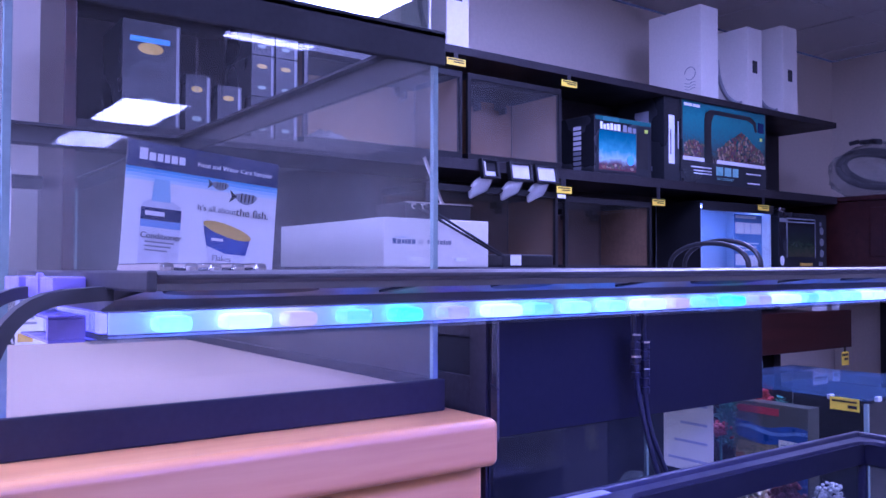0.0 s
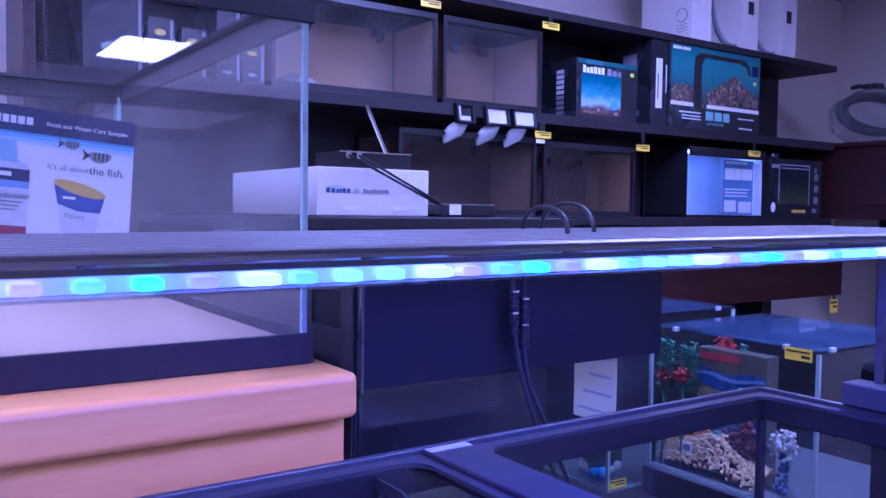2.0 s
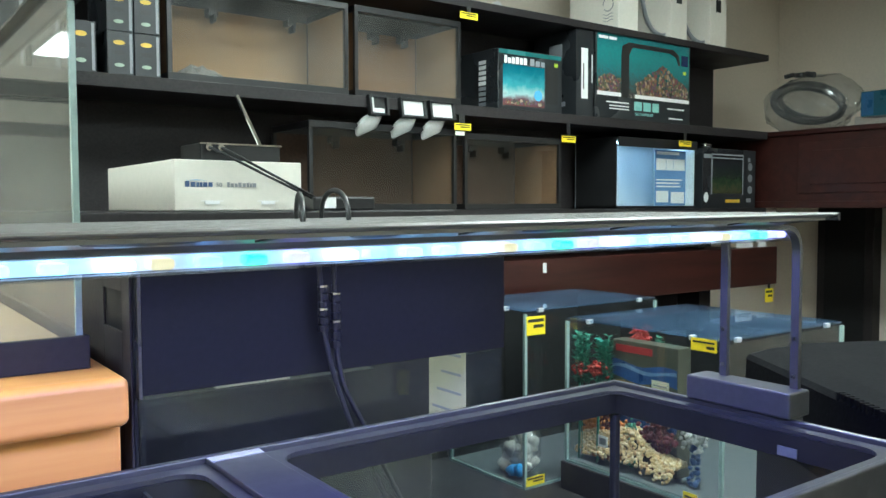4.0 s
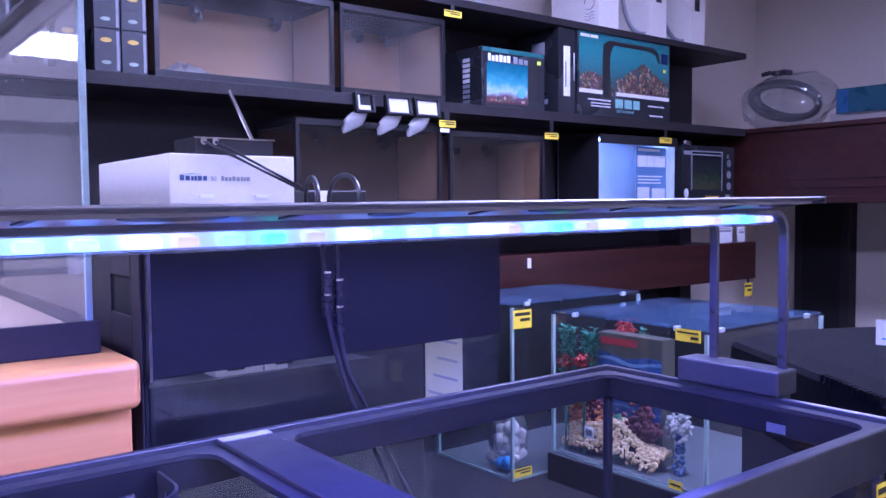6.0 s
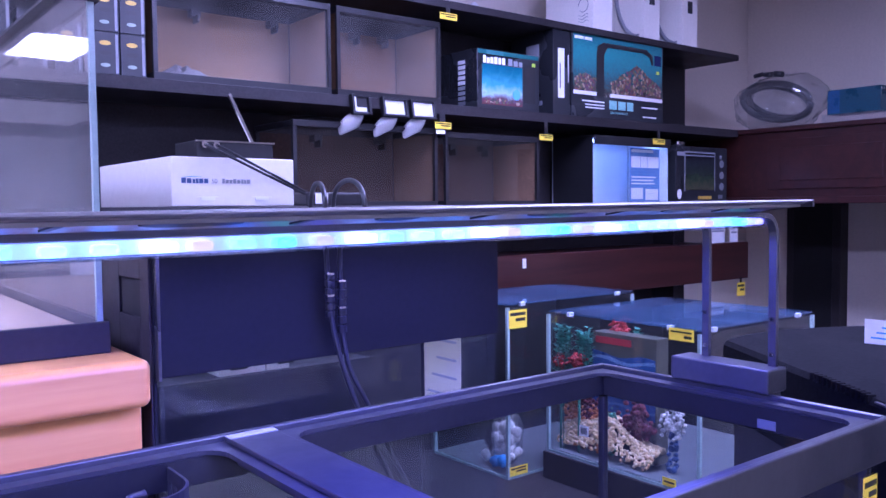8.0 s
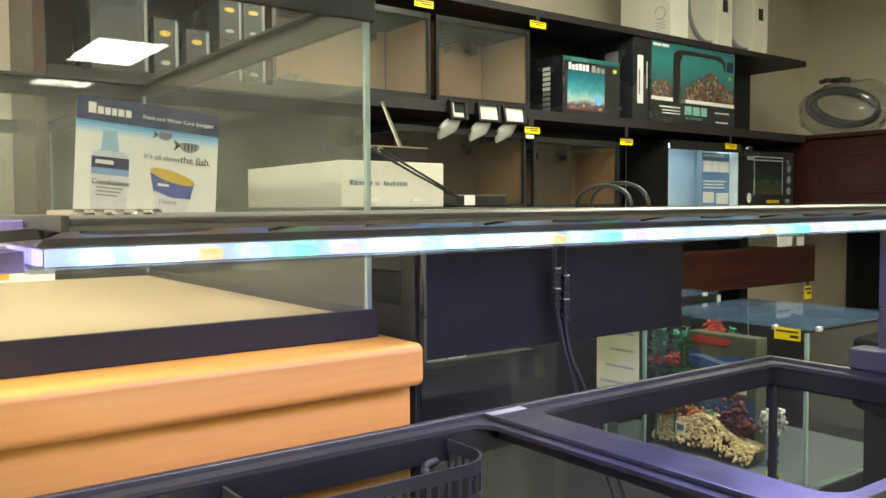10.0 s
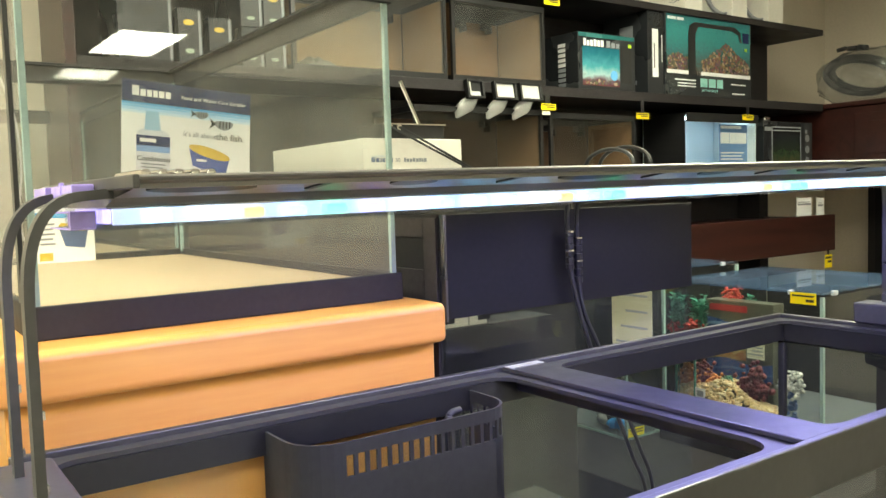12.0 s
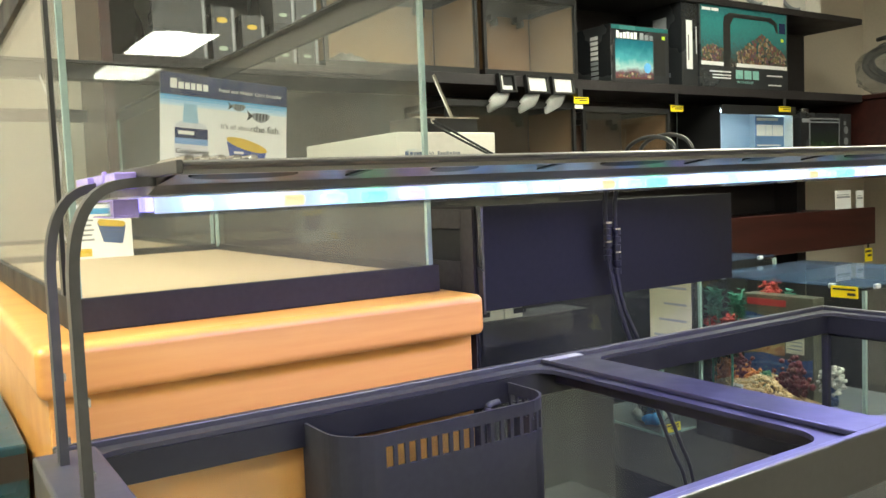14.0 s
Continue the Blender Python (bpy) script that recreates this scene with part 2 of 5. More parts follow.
def setting(name, bm, material, label, category):
    return tagged(part(name, bm, material), label, category, kind="structure")


def lettering(name, text, size, m, material, parent, label="", depth=0.0004):
    """Words as a mesh; m stands for the baseline's start, x along the line."""
    cu = bpy.data.curves.new(name, "FONT")
    cu.body, cu.size, cu.extrude = text, size, depth
    tmp = bpy.data.objects.new(name, cu)
    me = bpy.data.meshes.new_from_object(tmp)
    bpy.data.objects.remove(tmp)
    me.materials.clear()
    me.materials.append(material)
    me.transform(Matrix.Translation(-origin_of(parent)) @ m)
    ob = new(name, me)
    ob.parent = parent
    if label:
        ob["label"] = label
    return ob


def clear(ob):
    ob.visible_shadow = False
    return ob


# ---- room ----
X0, X1, Y0, Y1 = -4.0, 5.4, -9.6, 2.95
setting("floor", B((X0, X1, Y0, Y1, -0.1, 0)), M_FLOOR, "grey-brown vinyl shop floor", "floor")
setting("wall_north", B((X0, X1, Y1, Y1 + 0.12, 0, CEIL)), M_WALL, "tan painted wall behind the shelving", "wall")
setting("wall_east", B((X1, X1 + 0.12, Y0, Y1 + 0.12, 0, CEIL)), M_WALL, "tan painted wall beside the shelving", "wall")
setting("wall_west", B((X0 - 0.12, X0, Y0, Y1 + 0.12, 0, CEIL)), M_WALL, "tan painted side wall", "wall")
setting("wall_south", B((X0 - 0.12, X1 + 0.12, Y0 - 0.12, Y0, 0, CEIL)), M_WALL, "tan painted far wall", "wall")
tiles = []
step = 0.61
for i in range(17):
    for j in range(22):
        x, y = X0 + i * step, Y1 - (j + 1) * step
        if x + step < X1 + 0.6 and y > Y0 - 0.6:
            tiles.append((max(x + 0.012, X0), min(x + step - 0.012, X1), max(y + 0.012, Y0), y + step - 0.012, CEIL + 0.006, CEIL + 0.02))
tiles.append((X0, X1, Y0, Y1, CEIL + 0.012, CEIL + 0.1))
setting("ceiling", B(*tiles), M_CEIL, "suspended ceiling of off-white tiles", "ceiling")
# the x = -0.9 column is unseen, added to brighten the left wall and flyer
for x in (-0.9, 2.08):
    for y in (-6.03, -2.65, 0.90):
        t = thing("ceiling_light", "recessed white fluorescent ceiling panel, lit; the left column is added fill", "ceiling light", (x, y, CEIL), "ceiling lights")
        part("frame", B((x - 0.30, x + 0.30, y - 0.62, y - 0.60, CEIL - 0.012, CEIL + 0.006), (x - 0.30, x + 0.30, y + 0.60, y + 0.62, CEIL - 0.012, CEIL + 0.006),
                        (x - 0.30, x - 0.285, y - 0.6, y + 0.6, CEIL - 0.012, CEIL + 0.006), (x + 0.285, x + 0.30, y - 0.6, y + 0.6, CEIL - 0.012, CEIL + 0.006)), M_GRID, t)
        part("diffuser", B((x - 0.284, x + 0.284, y - 0.599, y + 0.599, CEIL - 0.008, CEIL + 0.004)), M_TROFFER, t, "glowing frosted diffuser")

# ---- main aquarium ----
AX0, AX1, AY0, AY1, AT, AB = 0.057, 1.281, 0.222, 0.668, 1.203, 0.69


def ring(x0, x1, y0, y1, w, z0, z1):
    return [(x0, x1, y0, y0 + w, z0, z1), (x0, x1, y1 - w, y1, z0, z1), (x0, x0 + w, y0 + w, y1 - w, z0, z1), (x1 - w, x1, y0 + w, y1 - w, z0, z1)]


def rounded_hole_frame(x0, x1, y0, y1, w, r, z0, z1, n=6):
    """A flat frame round a rectangular opening with rounded corners."""
    outer, inner = [], []
    for cx, cy, sx, sy, a0 in ((x1, y1, 1, 1, 0), (x0, y1, -1, 1, 90), (x0, y0, -1, -1, 180), (x1, y0, 1, -1, 270)):
        for k in range(n + 1):
            a = radians(a0 + 90 * k / n)
            inner.append((cx - sx * (w + r) + r * math.cos(a), cy - sy * (w + r) + r * math.sin(a)))
            outer.append((cx, cy))
    bm = bmesh.new()
    cols = [[bm.verts.new((x, y, z)) for x, y in ring_] for ring_, z in ((inner, z1), (inner, z0))]
    cor = {}
    def corner(p, z):
        if (p, z) not in cor:
            cor[(p, z)] = bm.verts.new((*p, z))
        return cor[(p, z)]
    m = len(inner)
    for k in range(m):
        j = (k + 1) % m
        bm.faces.new((cols[0][k], cols[0][j], cols[1][j], cols[1][k]))
        for c, z in ((0, z1), (1, z0)):
            a, b = corner(outer[k], z), corner(outer[j], z)
            bm.faces.new((cols[c][k], cols[c][j], b, a) if a != b else (cols[c][k], cols[c][j], a))
        if outer[k] != outer[j]:
            bm.faces.new((corner(outer[k], z1), corner(outer[j], z1), corner(outer[j], z0), corner(outer[k], z0)))
    bmesh.ops.recalc_face_normals(bm, faces=bm.faces[:])
    return bm


tank = thing("main_aquarium", "large empty glass aquarium with black plastic rim on a stand", "aquarium", (0.669, 0.445, AB))
for b in ring(AX0, AX1, AY0, AY1, 0.009, AT - 0.05, AT):
    part("rim_lip", B(b, bevel=0.002), M_RIM, tank)
MIDA, MIDB = 0.640, 0.698
part("rim_ledge", rounded_hole_frame(AX0 + 0.009, MIDA + 0.004, AY0 + 0.009, AY1 - 0.009, 0.018, 0.03, AT - 0.012, AT - 0.007), M_RIM, tank)
part("rim_ledge", rounded_hole_frame(MIDB - 0.004, AX1 - 0.009, AY0 + 0.009, AY1 - 0.009, 0.018, 0.03, AT - 0.012, AT - 0.007), M_RIM, tank)
for b in ring(AX0 + 0.025, AX1 - 0.025, AY0 + 0.025, AY1 - 0.025, 0.004, AT - 0.042, AT - 0.0125):
    part("rim_skirt", B(b), M_BLACK, tank)
part("brace", B((MIDA, MIDB, AY0 + 0.009, AY1 - 0.009, AT - 0.0065, AT - 0.001), (MIDA + 0.006, MIDA + 0.010, AY0 + 0.03, AY1 - 0.03, AT - 0.03, AT - 0.0065), bevel=0.0012), M_RIM, tank, "wide black centre brace")
# pale patch that paints the ceiling light's reflection at the brace's back end
part("sticker_or_glint_patch", B((MIDA, MIDB, 0.6405, 0.6555, AT - 0.001, AT - 0.0002)), mat("painted_light_reflection", (0.30, 0.30, 0.29), 0.35), tank, "small pale patch on the rim, a painted ceiling light reflection")
gx0, gx1, gy0, gy1 = AX0 + 0.013, AX1 - 0.013, AY0 + 0.013, AY1 - 0.013
for b in ring(gx0, gx1, gy0, gy1, 0.009, AB + 0.03, AT - 0.014):
    clear(part("pane", B(b), M_TANKGL, tank))
part("bottom_pane", B((gx0, gx1, gy0, gy1, AB + 0.015, AB + 0.028)), M_MATT, tank)
for b in ring(AX0, AX1, AY0, AY1, 0.012, AB, AB + 0.045):
    part("base_trim", B(b, bevel=0.002), M_BLACK, tank)
for x, y in ((gx0 + 0.009, gy1 - 0.009), (gx1 - 0.009, gy1 - 0.009), (gx0 + 0.009, gy0 + 0.009), (gx1 - 0.009, gy0 + 0.009)):
    part("silicone_seam", B((x - 0.006, x + 0.006, y - 0.006, y + 0.006, AB + 0.03, AT - 0.045), bevel=0.003), M_MATT, tank, "black silicone corner seam")

stand = thing("aquarium_stand", "black wooden cabinet stand under the large aquarium", "aquarium stand", (0.669, 0.445, 0))
part("body", B((AX0 + 0.004, AX1 - 0.004, AY0 + 0.004, AY1 - 0.004, 0.0, AB - 0.03), bevel=0.003), M_MELA, stand)
part("top_board", B((AX0 - 0.002, AX1 + 0.002, AY0 - 0.002, AY1 + 0.002, AB - 0.03, AB), bevel=0.004), M_MELA, stand)

# ---- strip lamp over the aquarium ----
LX0, LX1 = 0.097, 1.222
lamp = thing("aquarium_light", "long black aluminium LED aquarium light on curved legs, lit blue-white", "aquarium light", (0.669, 0.448, 1.158))


def lamp_part(name, bm, material, label=""):
    """A part of the lamp's body, which sits slightly askew and out of level on its legs."""
    for v in bm.verts:
        u = (v.co.x - 0.093) / 1.143
        v.co += Vector((0.0175 * u * (name not in ("heat_sink", "edge_cap", "vent")), 0.022 - 0.037 * u, 0.0087 * u - 0.0007))
    return part(name, bm, material, lamp, label)


prof = [(0.3045, 1.4472), (0.3035, 1.4480), (0.3025, 1.4477), (0.3015, 1.4486), (0.3005, 1.4484), (0.300, 1.4493), (0.303, 1.4502)]
y = 0.306
while y < 0.575:
    prof += [(y, 1.4508), (y + 0.008, 1.4508), (y + 0.0092, 1.4425), (y + 0.0205, 1.4425)]
    y += 0.022
prof += [(0.597, 1.4495), (0.600, 1.4440), (0.512, 1.4345), (0.512, 1.4315), (0.389, 1.4315), (0.389, 1.4325)]
for q in range(5):
    prof += [(0.3865 - 0.005 * q, 1.4320 + 0.0010 * q), (0.3845 - 0.005 * q, 1.4334 + 0.0010 * q)]
lamp_part("heat_sink", prism(prof, LX0, LX1 - 0.012), M_ALU, "ribbed black heat sink")
lamp_part("edge_cap", B((LX0 - 0.004, LX0, 0.30, 0.60, 1.4425, 1.4510), bevel=0.001), M_LEG)
lamp_part("edge_cap", B((LX1 - 0.012, LX1 - 0.008, 0.30, 0.60, 1.4425, 1.4510), bevel=0.001), M_LEG)
for nm, b in (("lens_front", (0.093, LX1 + 0.026, 0.390, 0.3925, 1.4160, 1.4315)), ("lens_back", (0.093, LX1 + 0.026, 0.5035, 0.506, 1.4160, 1.4315)), ("lens_bottom", (0.093, LX1 + 0.026, 0.3925, 0.5035, 1.4160, 1.4180)),
              ("lens_end", (0.093, 0.0955, 0.3925, 0.5035, 1.418, 1.4315)), ("lens_end", (LX1 + 0.0235, LX1 + 0.026, 0.3925, 0.5035, 1.418, 1.4315))):
    clear(lamp_part(nm, B(b), M_ACRYL, "clear acrylic splash guard"))
LEDS = [("blue", (0.20, 0.42, 1.0), 2.2), ("cool_white", (0.50, 0.68, 1.0), 2.3), ("cyan", (0.30, 0.62, 1.0), 2.2), ("green", (0.12, 1.0, 0.50), 1.5), ("amber", (1.0, 0.74, 0.34), 0.6), ("violet", (0.36, 0.28, 1.0), 1.6)]
LEDM = {n: glow(n + "_led", c, s) for n, c, s in LEDS}
order = ["cyan", "cool_white", "amber", "blue", "green", "violet", "cool_white", "blue", "cyan"]
k, x = 0, 0.125
while x < LX1 + 0.008:
    n = order[k % len(order)]
    w = 0.026 if n == "cool_white" else 0.018
    lamp_part("led", B((x, x + w, 0.3945, 0.410, 1.4195, 1.4275), bevel=0.003), LEDM[n], n.replace("_", " ") + " LED chip")
    x += 0.0345
    k += 1
lamp_part("diffuser", B((0.106, LX1 + 0.022, 0.4105, 0.4125, 1.4185, 1.4300)), glow("dim_blue_diffuser", (0.42, 0.50, 0.92), 0.5), "dimly glowing diffuser strip")
lamp_part("led_board", B((0.1, LX1 + 0.008, 0.396, 0.500, 1.4302, 1.4312)), M_PAPER)
VENTS = [(0.145 + 0.343 * k, 0.036, 0) for k in range(4)] + [(0.306 + 0.348 * k, 0.020, 0) for k in range(3)] + [(0.229 + 0.172 * k, 0.020, 52) for k in range(6)]
for x, half, turn in VENTS:
    yv = 0.332
    sl = math.atan2(1.4374 - 1.4472, 0.060)
    zv = 1.4472 + math.tan(sl) * (yv - 0.3045) - 0.0006
    oval = [(half * (1 + 0.012 * (-1) ** i) * math.cos(2 * math.pi * i / 40), 0.0115 * (1 + 0.03 * (-1) ** i) * math.sin(2 * math.pi * i / 40)) for i in range(40)]
    bm = prism([(0.001, -0.015), (0.007, -0.015), (0.0, 0.015), (-0.006, 0.015)] if turn else oval, -0.0008, 0.0008, "z")
    bmesh.ops.transform(bm, verts=bm.verts[:], matrix=Matrix.Translation((x, yv, zv)) @ Matrix.Rotation(sl, 4, "X"))
    lamp_part("vent", bm, M_INK, "dark vent opening")
# added glow bar standing in for LED light scattered through the end
lamp_part("end_glow", B((0.0985, 0.103, 0.400, 0.498, 1.4200, 1.4300), bevel=0.001), LEDM["violet"], "violet glow bar added at the lamp's end for scattered LED light")
# clear acrylic end pieces: the violet LED light is painted into their colour
M_VIOLET = mat("violet_lit_acrylic", (0.42, 0.34, 0.88), 0.15, spec=0.6)
lamp_part("end_rail", B((0.078, 0.0925, 0.397, 0.470, 1.4365, 1.4480), (0.078, 0.0925, 0.494, 0.545, 1.4365, 1.4480), (0.077, 0.080, 0.43, 0.436, 1.4350, 1.4500), bevel=0.001), M_VIOLET, "clear acrylic end rail, coloured violet as if lit by the LEDs")
lamp_part("end_bracket", B((0.076, 0.0925, 0.397, 0.470, 1.4168, 1.4182), (0.076, 0.0925, 0.397, 0.470, 1.4282, 1.4296), (0.076, 0.0925, 0.397, 0.400, 1.4182, 1.4282), (0.088, 0.0925, 0.400, 0.470, 1.4182, 1.4282), bevel=0.0005), M_VIOLET, "clear acrylic end bracket, coloured violet as if lit by the LEDs")
for side, xe, xl in ((-1, LX0, 0.0435), (1, LX1 + 0.017, 1.301)):
    for yl in ((0.3935, 0.491) if side < 0 else (0.386, 0.489)):
        pts = [Vector((xe - side * 0.03, yl, 1.4405)), Vector((xe + side * 0.006, yl, 1.4397))] + (arc((xe - 0.02, yl, 1.4385), (xl, yl, 1.436), (xl, yl, 1.372), 10) if side < 0 else arc((xl - 0.034, yl, 1.4395), (xl, yl, 1.440), (xl, yl, 1.405), 10)) + [Vector((xl, yl, 1.20))]
        leg = part("leg", rod(pts, 0, flat=(0.0068 if side < 0 else 0.0055, 0.0032, (0, 1, 0))), M_LEG, lamp, "flat curved steel leg")
        for zs in (1.252, 1.30):
            part("screw", B((xl - side * 0.0042 - 0.0012, xl - side * 0.0042 + 0.0012, yl - 0.0026, yl + 0.0026, zs - 0.0026, zs + 0.0026)), M_STEEL, leg)
    xb0, xb1 = (0.026, 0.072) if side < 0 else (1.266, 1.312)
    foot = part("foot", B((xb0, xb1, 0.372, 0.525, 1.2035, 1.236), bevel=0.003, seg=3), M_LEG, lamp, "rounded black mounting foot on the rim")
    part("hook", B((xb0 if side < 0 else 1.2825, 0.0555 if side < 0 else xb1, 0.380, 0.517, 1.158, 1.2035), bevel=0.002), M_LEG, lamp)
    if side < 0:
        part("clamp", B(*[(0.101 + 0.010 * q, 0.107 + 0.010 * q, 0.332, 0.40, 1.4475, 1.4535) for q in range(5)], bevel=0.0018), M_STEEL, lamp, "ribbed metal leg clamp")

# ---- maple counter with two glass tanks ----
counter = thing("maple_counter", "honey-coloured maple laminate counter with thick rounded top", "counter", (0.335, 1.7, 0))
SX0, SX1, SY0, SY1 = 0.050, 0.5715, 0.683, 2.68
part("body", B((SX0 + 0.012, SX1 - 0.003, SY0 + 0.029, SY1 - 0.01, 0, 1.241), bevel=0.003), M_OAK, counter)
part("top", B((SX0, SX1, SY0, SY1, 1.241, 1.293), bevel=0.010, seg=8), M_OAK, counter, "thick rounded maple top")


def glass_tank(y0, label):
    x0, x1, y1, z0, z1 = 0.096, 0.549, y0 + 0.912, 1.293, 1.725
    t = thing("glass_tank", label, "aquarium", ((x0 + x1) / 2, (y0 + y1) / 2, z0), "tanks on the counter")
    for b in ring(x0 - 0.001, x1 + 0.001, y0 - 0.002, y1 + 0.002, 0.008, z0, z0 + 0.036):
        part("base_trim", B(b, bevel=0.0015), M_MATT, t)
    for b in ring(x0 - 0.001, x1 + 0.001, y0 - 0.002, y1 + 0.002, 0.008, z1 - 0.040, z1):
        part("top_trim", B(b, bevel=0.0015), M_MATT, t)
    for b in ring(x0 - 0.001, x1 + 0.001, y0 - 0.002, y1 + 0.002, 0.022, z1 - 0.008, z1 - 0.004):
        part("top_ledge", B(b), M_MATT, t)
    for b in ring(x0 + 0.005, x1 - 0.005, y0 + 0.005, y1 - 0.005, 0.006, z0 + 0.02, z1 - 0.01):
        clear(part("pane", B(b), M_GLASS, t))
    for x in (x0 + 0.008, x1 - 0.008):
        for y in (y0 + 0.008, y1 - 0.008):
            part("corner_seam", B((x - 0.0035, x + 0.0035, y - 0.0035, y + 0.0035, z0 + 0.03, z1 - 0.03), bevel=0.001), M_EDGE, t)
    part("side_strip", B((x0 - 0.001, x0 + 0.004, y0 + 0.045, y0 + 0.062, z0 + 0.036, z1 - 0.04), bevel=0.0008), M_BLACK, t, "black strip on the side pane")
    part("base_sheet", B((x0 + 0.012, x1 - 0.012, y0 + 0.012, y1 - 0.012, z0 + 0.015, z0 + 0.024)), M_TAN, t, "tan cardboard under the glass floor")
    return t


glass_tank(0.757, "empty glass tank with black trim and tan floor on the counter")
glass_tank(1.690, "second empty glass tank with black trim on the counter")

# ---- wall shelving ----
HX0, HX1, HY0, HY1 = 0.48, 4.29, 2.32, 2.66
shelf = thing("wall_shelving", "tall black melamine wall shelving filled with tanks and cartons", "shelving", (2.4, 2.5, 0))
part("back_panel", B((HX0, HX1, HY1, HY1 + 0.012, 0.9, 2.235)), M_MELA, shelf)
part("lower_back_panel", B((HX0, 4.27, HY1, HY1 + 0.012, 0.0, 0.898)), M_MELA, shelf)
part("top_shelf", B((HX0, HX1, HY0, HY1 + 0.02, 2.225, 2.255), bevel=0.002), M_MELA, shelf)
part("middle_shelf", B((HX0, HX1, HY0, HY1, 1.815, 1.855), bevel=0.002), M_MELA, shelf)
part("lower_shelf", B((HX0, HX1, HY0, HY1, 1.420, 1.455), bevel=0.002), M_MELA, shelf)
part("upright", B((HX0 - 0.03, HX0, HY0, HY1 + 0.012, 0, 2.255), bevel=0.002), M_MAHO, shelf, "dark brown end upright")
part("leg", B((2.3, 2.34, HY0 + 0.15, HY1, 0, 1.42)), M_MELA, shelf)
part("leg", B((4.0, 4.04, HY0 + 0.2, HY1, 0, 1.42)), M_MELA, shelf)
part("apron", B((1.2, 4.27, 2.24, 2.28, 1.06, 1.255), bevel=0.004), M_MAHO, shelf, "dark mahogany front apron")
part("apron_board", B((1.2, 4.27, 2.28, HY1, 1.2, 1.24)), M_MAHO, shelf)
part("apron_leg", B((1.2, 1.28, 2.3, HY1, 0, 1.2)), M_MAHO, shelf)
part("apron_leg", B((3.2, 3.28, 2.5, HY1, 0, 1.2)), M_MAHO, shelf)


def lined_tank(x0, x1, z0, z1, label, y0=2.335, y1=2.635, back=M_CARD, side=M_CARD, both=True, pane=M_GLASS):
    t = thing("boxed_tank", label, "aquarium", ((x0 + x1) / 2, (y0 + y1) / 2, z0), "cardboard-lined tanks on the shelves")
    w = 0.014
    for b in ring(x0, x1, y0, y1, w, z0, z0 + 0.022):
        part("base_trim", B(b, bevel=0.001), M_BLACK, t)
    for b in ring(x0, x1, y0, y1, w, z1 - 0.022, z1):
        part("top_trim", B(b, bevel=0.001), M_BLACK, t)
    for x in (x0, x1 - w):
        for y in (y0, y1 - w):
            part("corner_post", B((x, x + w, y, y + w, z0 + 0.022, z1 - 0.022)), M_BLACK, t)
    part("back_lining", B((x0 + w, x1 - w, y1 - 0.012, y1 - 0.006, z0 + 0.004, z1 - 0.002)), back, t, "brown cardboard back lining")
    part("side_lining", B((x1 - 0.011, x1 - 0.006, y0 + w, y1 - w, z0 + 0.022, z1 - 0.022)), side, t)
    if both:
        part("side_lining", B((x0 + 0.006, x0 + 0.011, y0 + w, y1 - w, z0 + 0.022, z1 - 0.022)), M_CARD, t)
    part("base_pane", B((x0 + w, x1 - w, y0 + w, y1 - w, z0 + 0.008, z0 + 0.014)), back, t)
    for x in (x0 + 0.22, x1 - 0.11):
        part("top_clip", B((x, x + 0.035, y1 - 0.055, y1 - 0.013, z1 - 0.05, z1 - 0.024), (x + 0.012, x + 0.022, y1 - 0.075, y1 - 0.03, z1 - 0.072, z1 - 0.045), bevel=0.003), M_BLACK, t, "black filter clip under the rim")
    clear(part("front_pane", B((x0 + w, x1 - w, y0 + 0.004, y0 + 0.009, z0 + 0.022, z1 - 0.022)), pane, t))
    return t


lined_tank(1.15, 1.775, 1.856, 2.17, "black-trimmed tank lined with brown cardboard on the shelf")
lined_tank(1.80, 2.265, 1.856, 2.17, "black-trimmed tank lined with brown cardboard on the shelf", back=M_CARD_HALFSHADE)
# lower tanks: linings coloured darker for the shade under the shelf
lined_tank(1.62, 2.245, 1.456, 1.76, "black-trimmed tank on the lower shelf, its cardboard lining darkened as shelf shade", back=M_CARD_SHADE, side=M_CARD_HALFSHADE, both=False, pane=M_GLASSC)
lined_tank(2.285, 2.80, 1.456, 1.75, "black-trimmed tank on the lower shelf, its cardboard lining darkened as shelf shade", back=M_CARD_SHADE, side=M_CARD_HALFSHADE, both=False, pane=M_GLASSC)

# ---- glass tank with black band behind the aquarium ----
M_PANEL = mat("smooth_black_panel", (0.009, 0.009, 0.010), 0.55, vary=0.2, scale=5, bump=0.03, spec=0.3)
nano = thing("rimless_tank", "rimless glass tank with a black band across its upper front", "aquarium", (0.842, 0.9, 0.80))
NX0, NX1, NY0, NY1, NZ0, NZ1 = 0.590, 1.096, 0.713, 1.14, 0.80, 1.405
for b in ring(NX0, NX1, NY0, NY1, 0.006, NZ0 + 0.006, NZ1):
    clear(part("pane", B(b), M_TANKGL, nano))
part("base_pane", B((NX0, NX1, NY0, NY1, NZ0, NZ0 + 0.006)), M_MATT, nano)
part("black_band", B((NX0 + 0.001, NX1, NY0 - 0.004, NY0 - 0.001, 1.265, NZ1), bevel=0.0008), M_PANEL, nano, "matt black panel")
part("edge_strip", B((NX0 - 0.003, NX0 + 0.0005, NY0 - 0.005, NY0 + 0.006, 1.262, NZ1)), M_ALUT, nano, "pale edge strip")
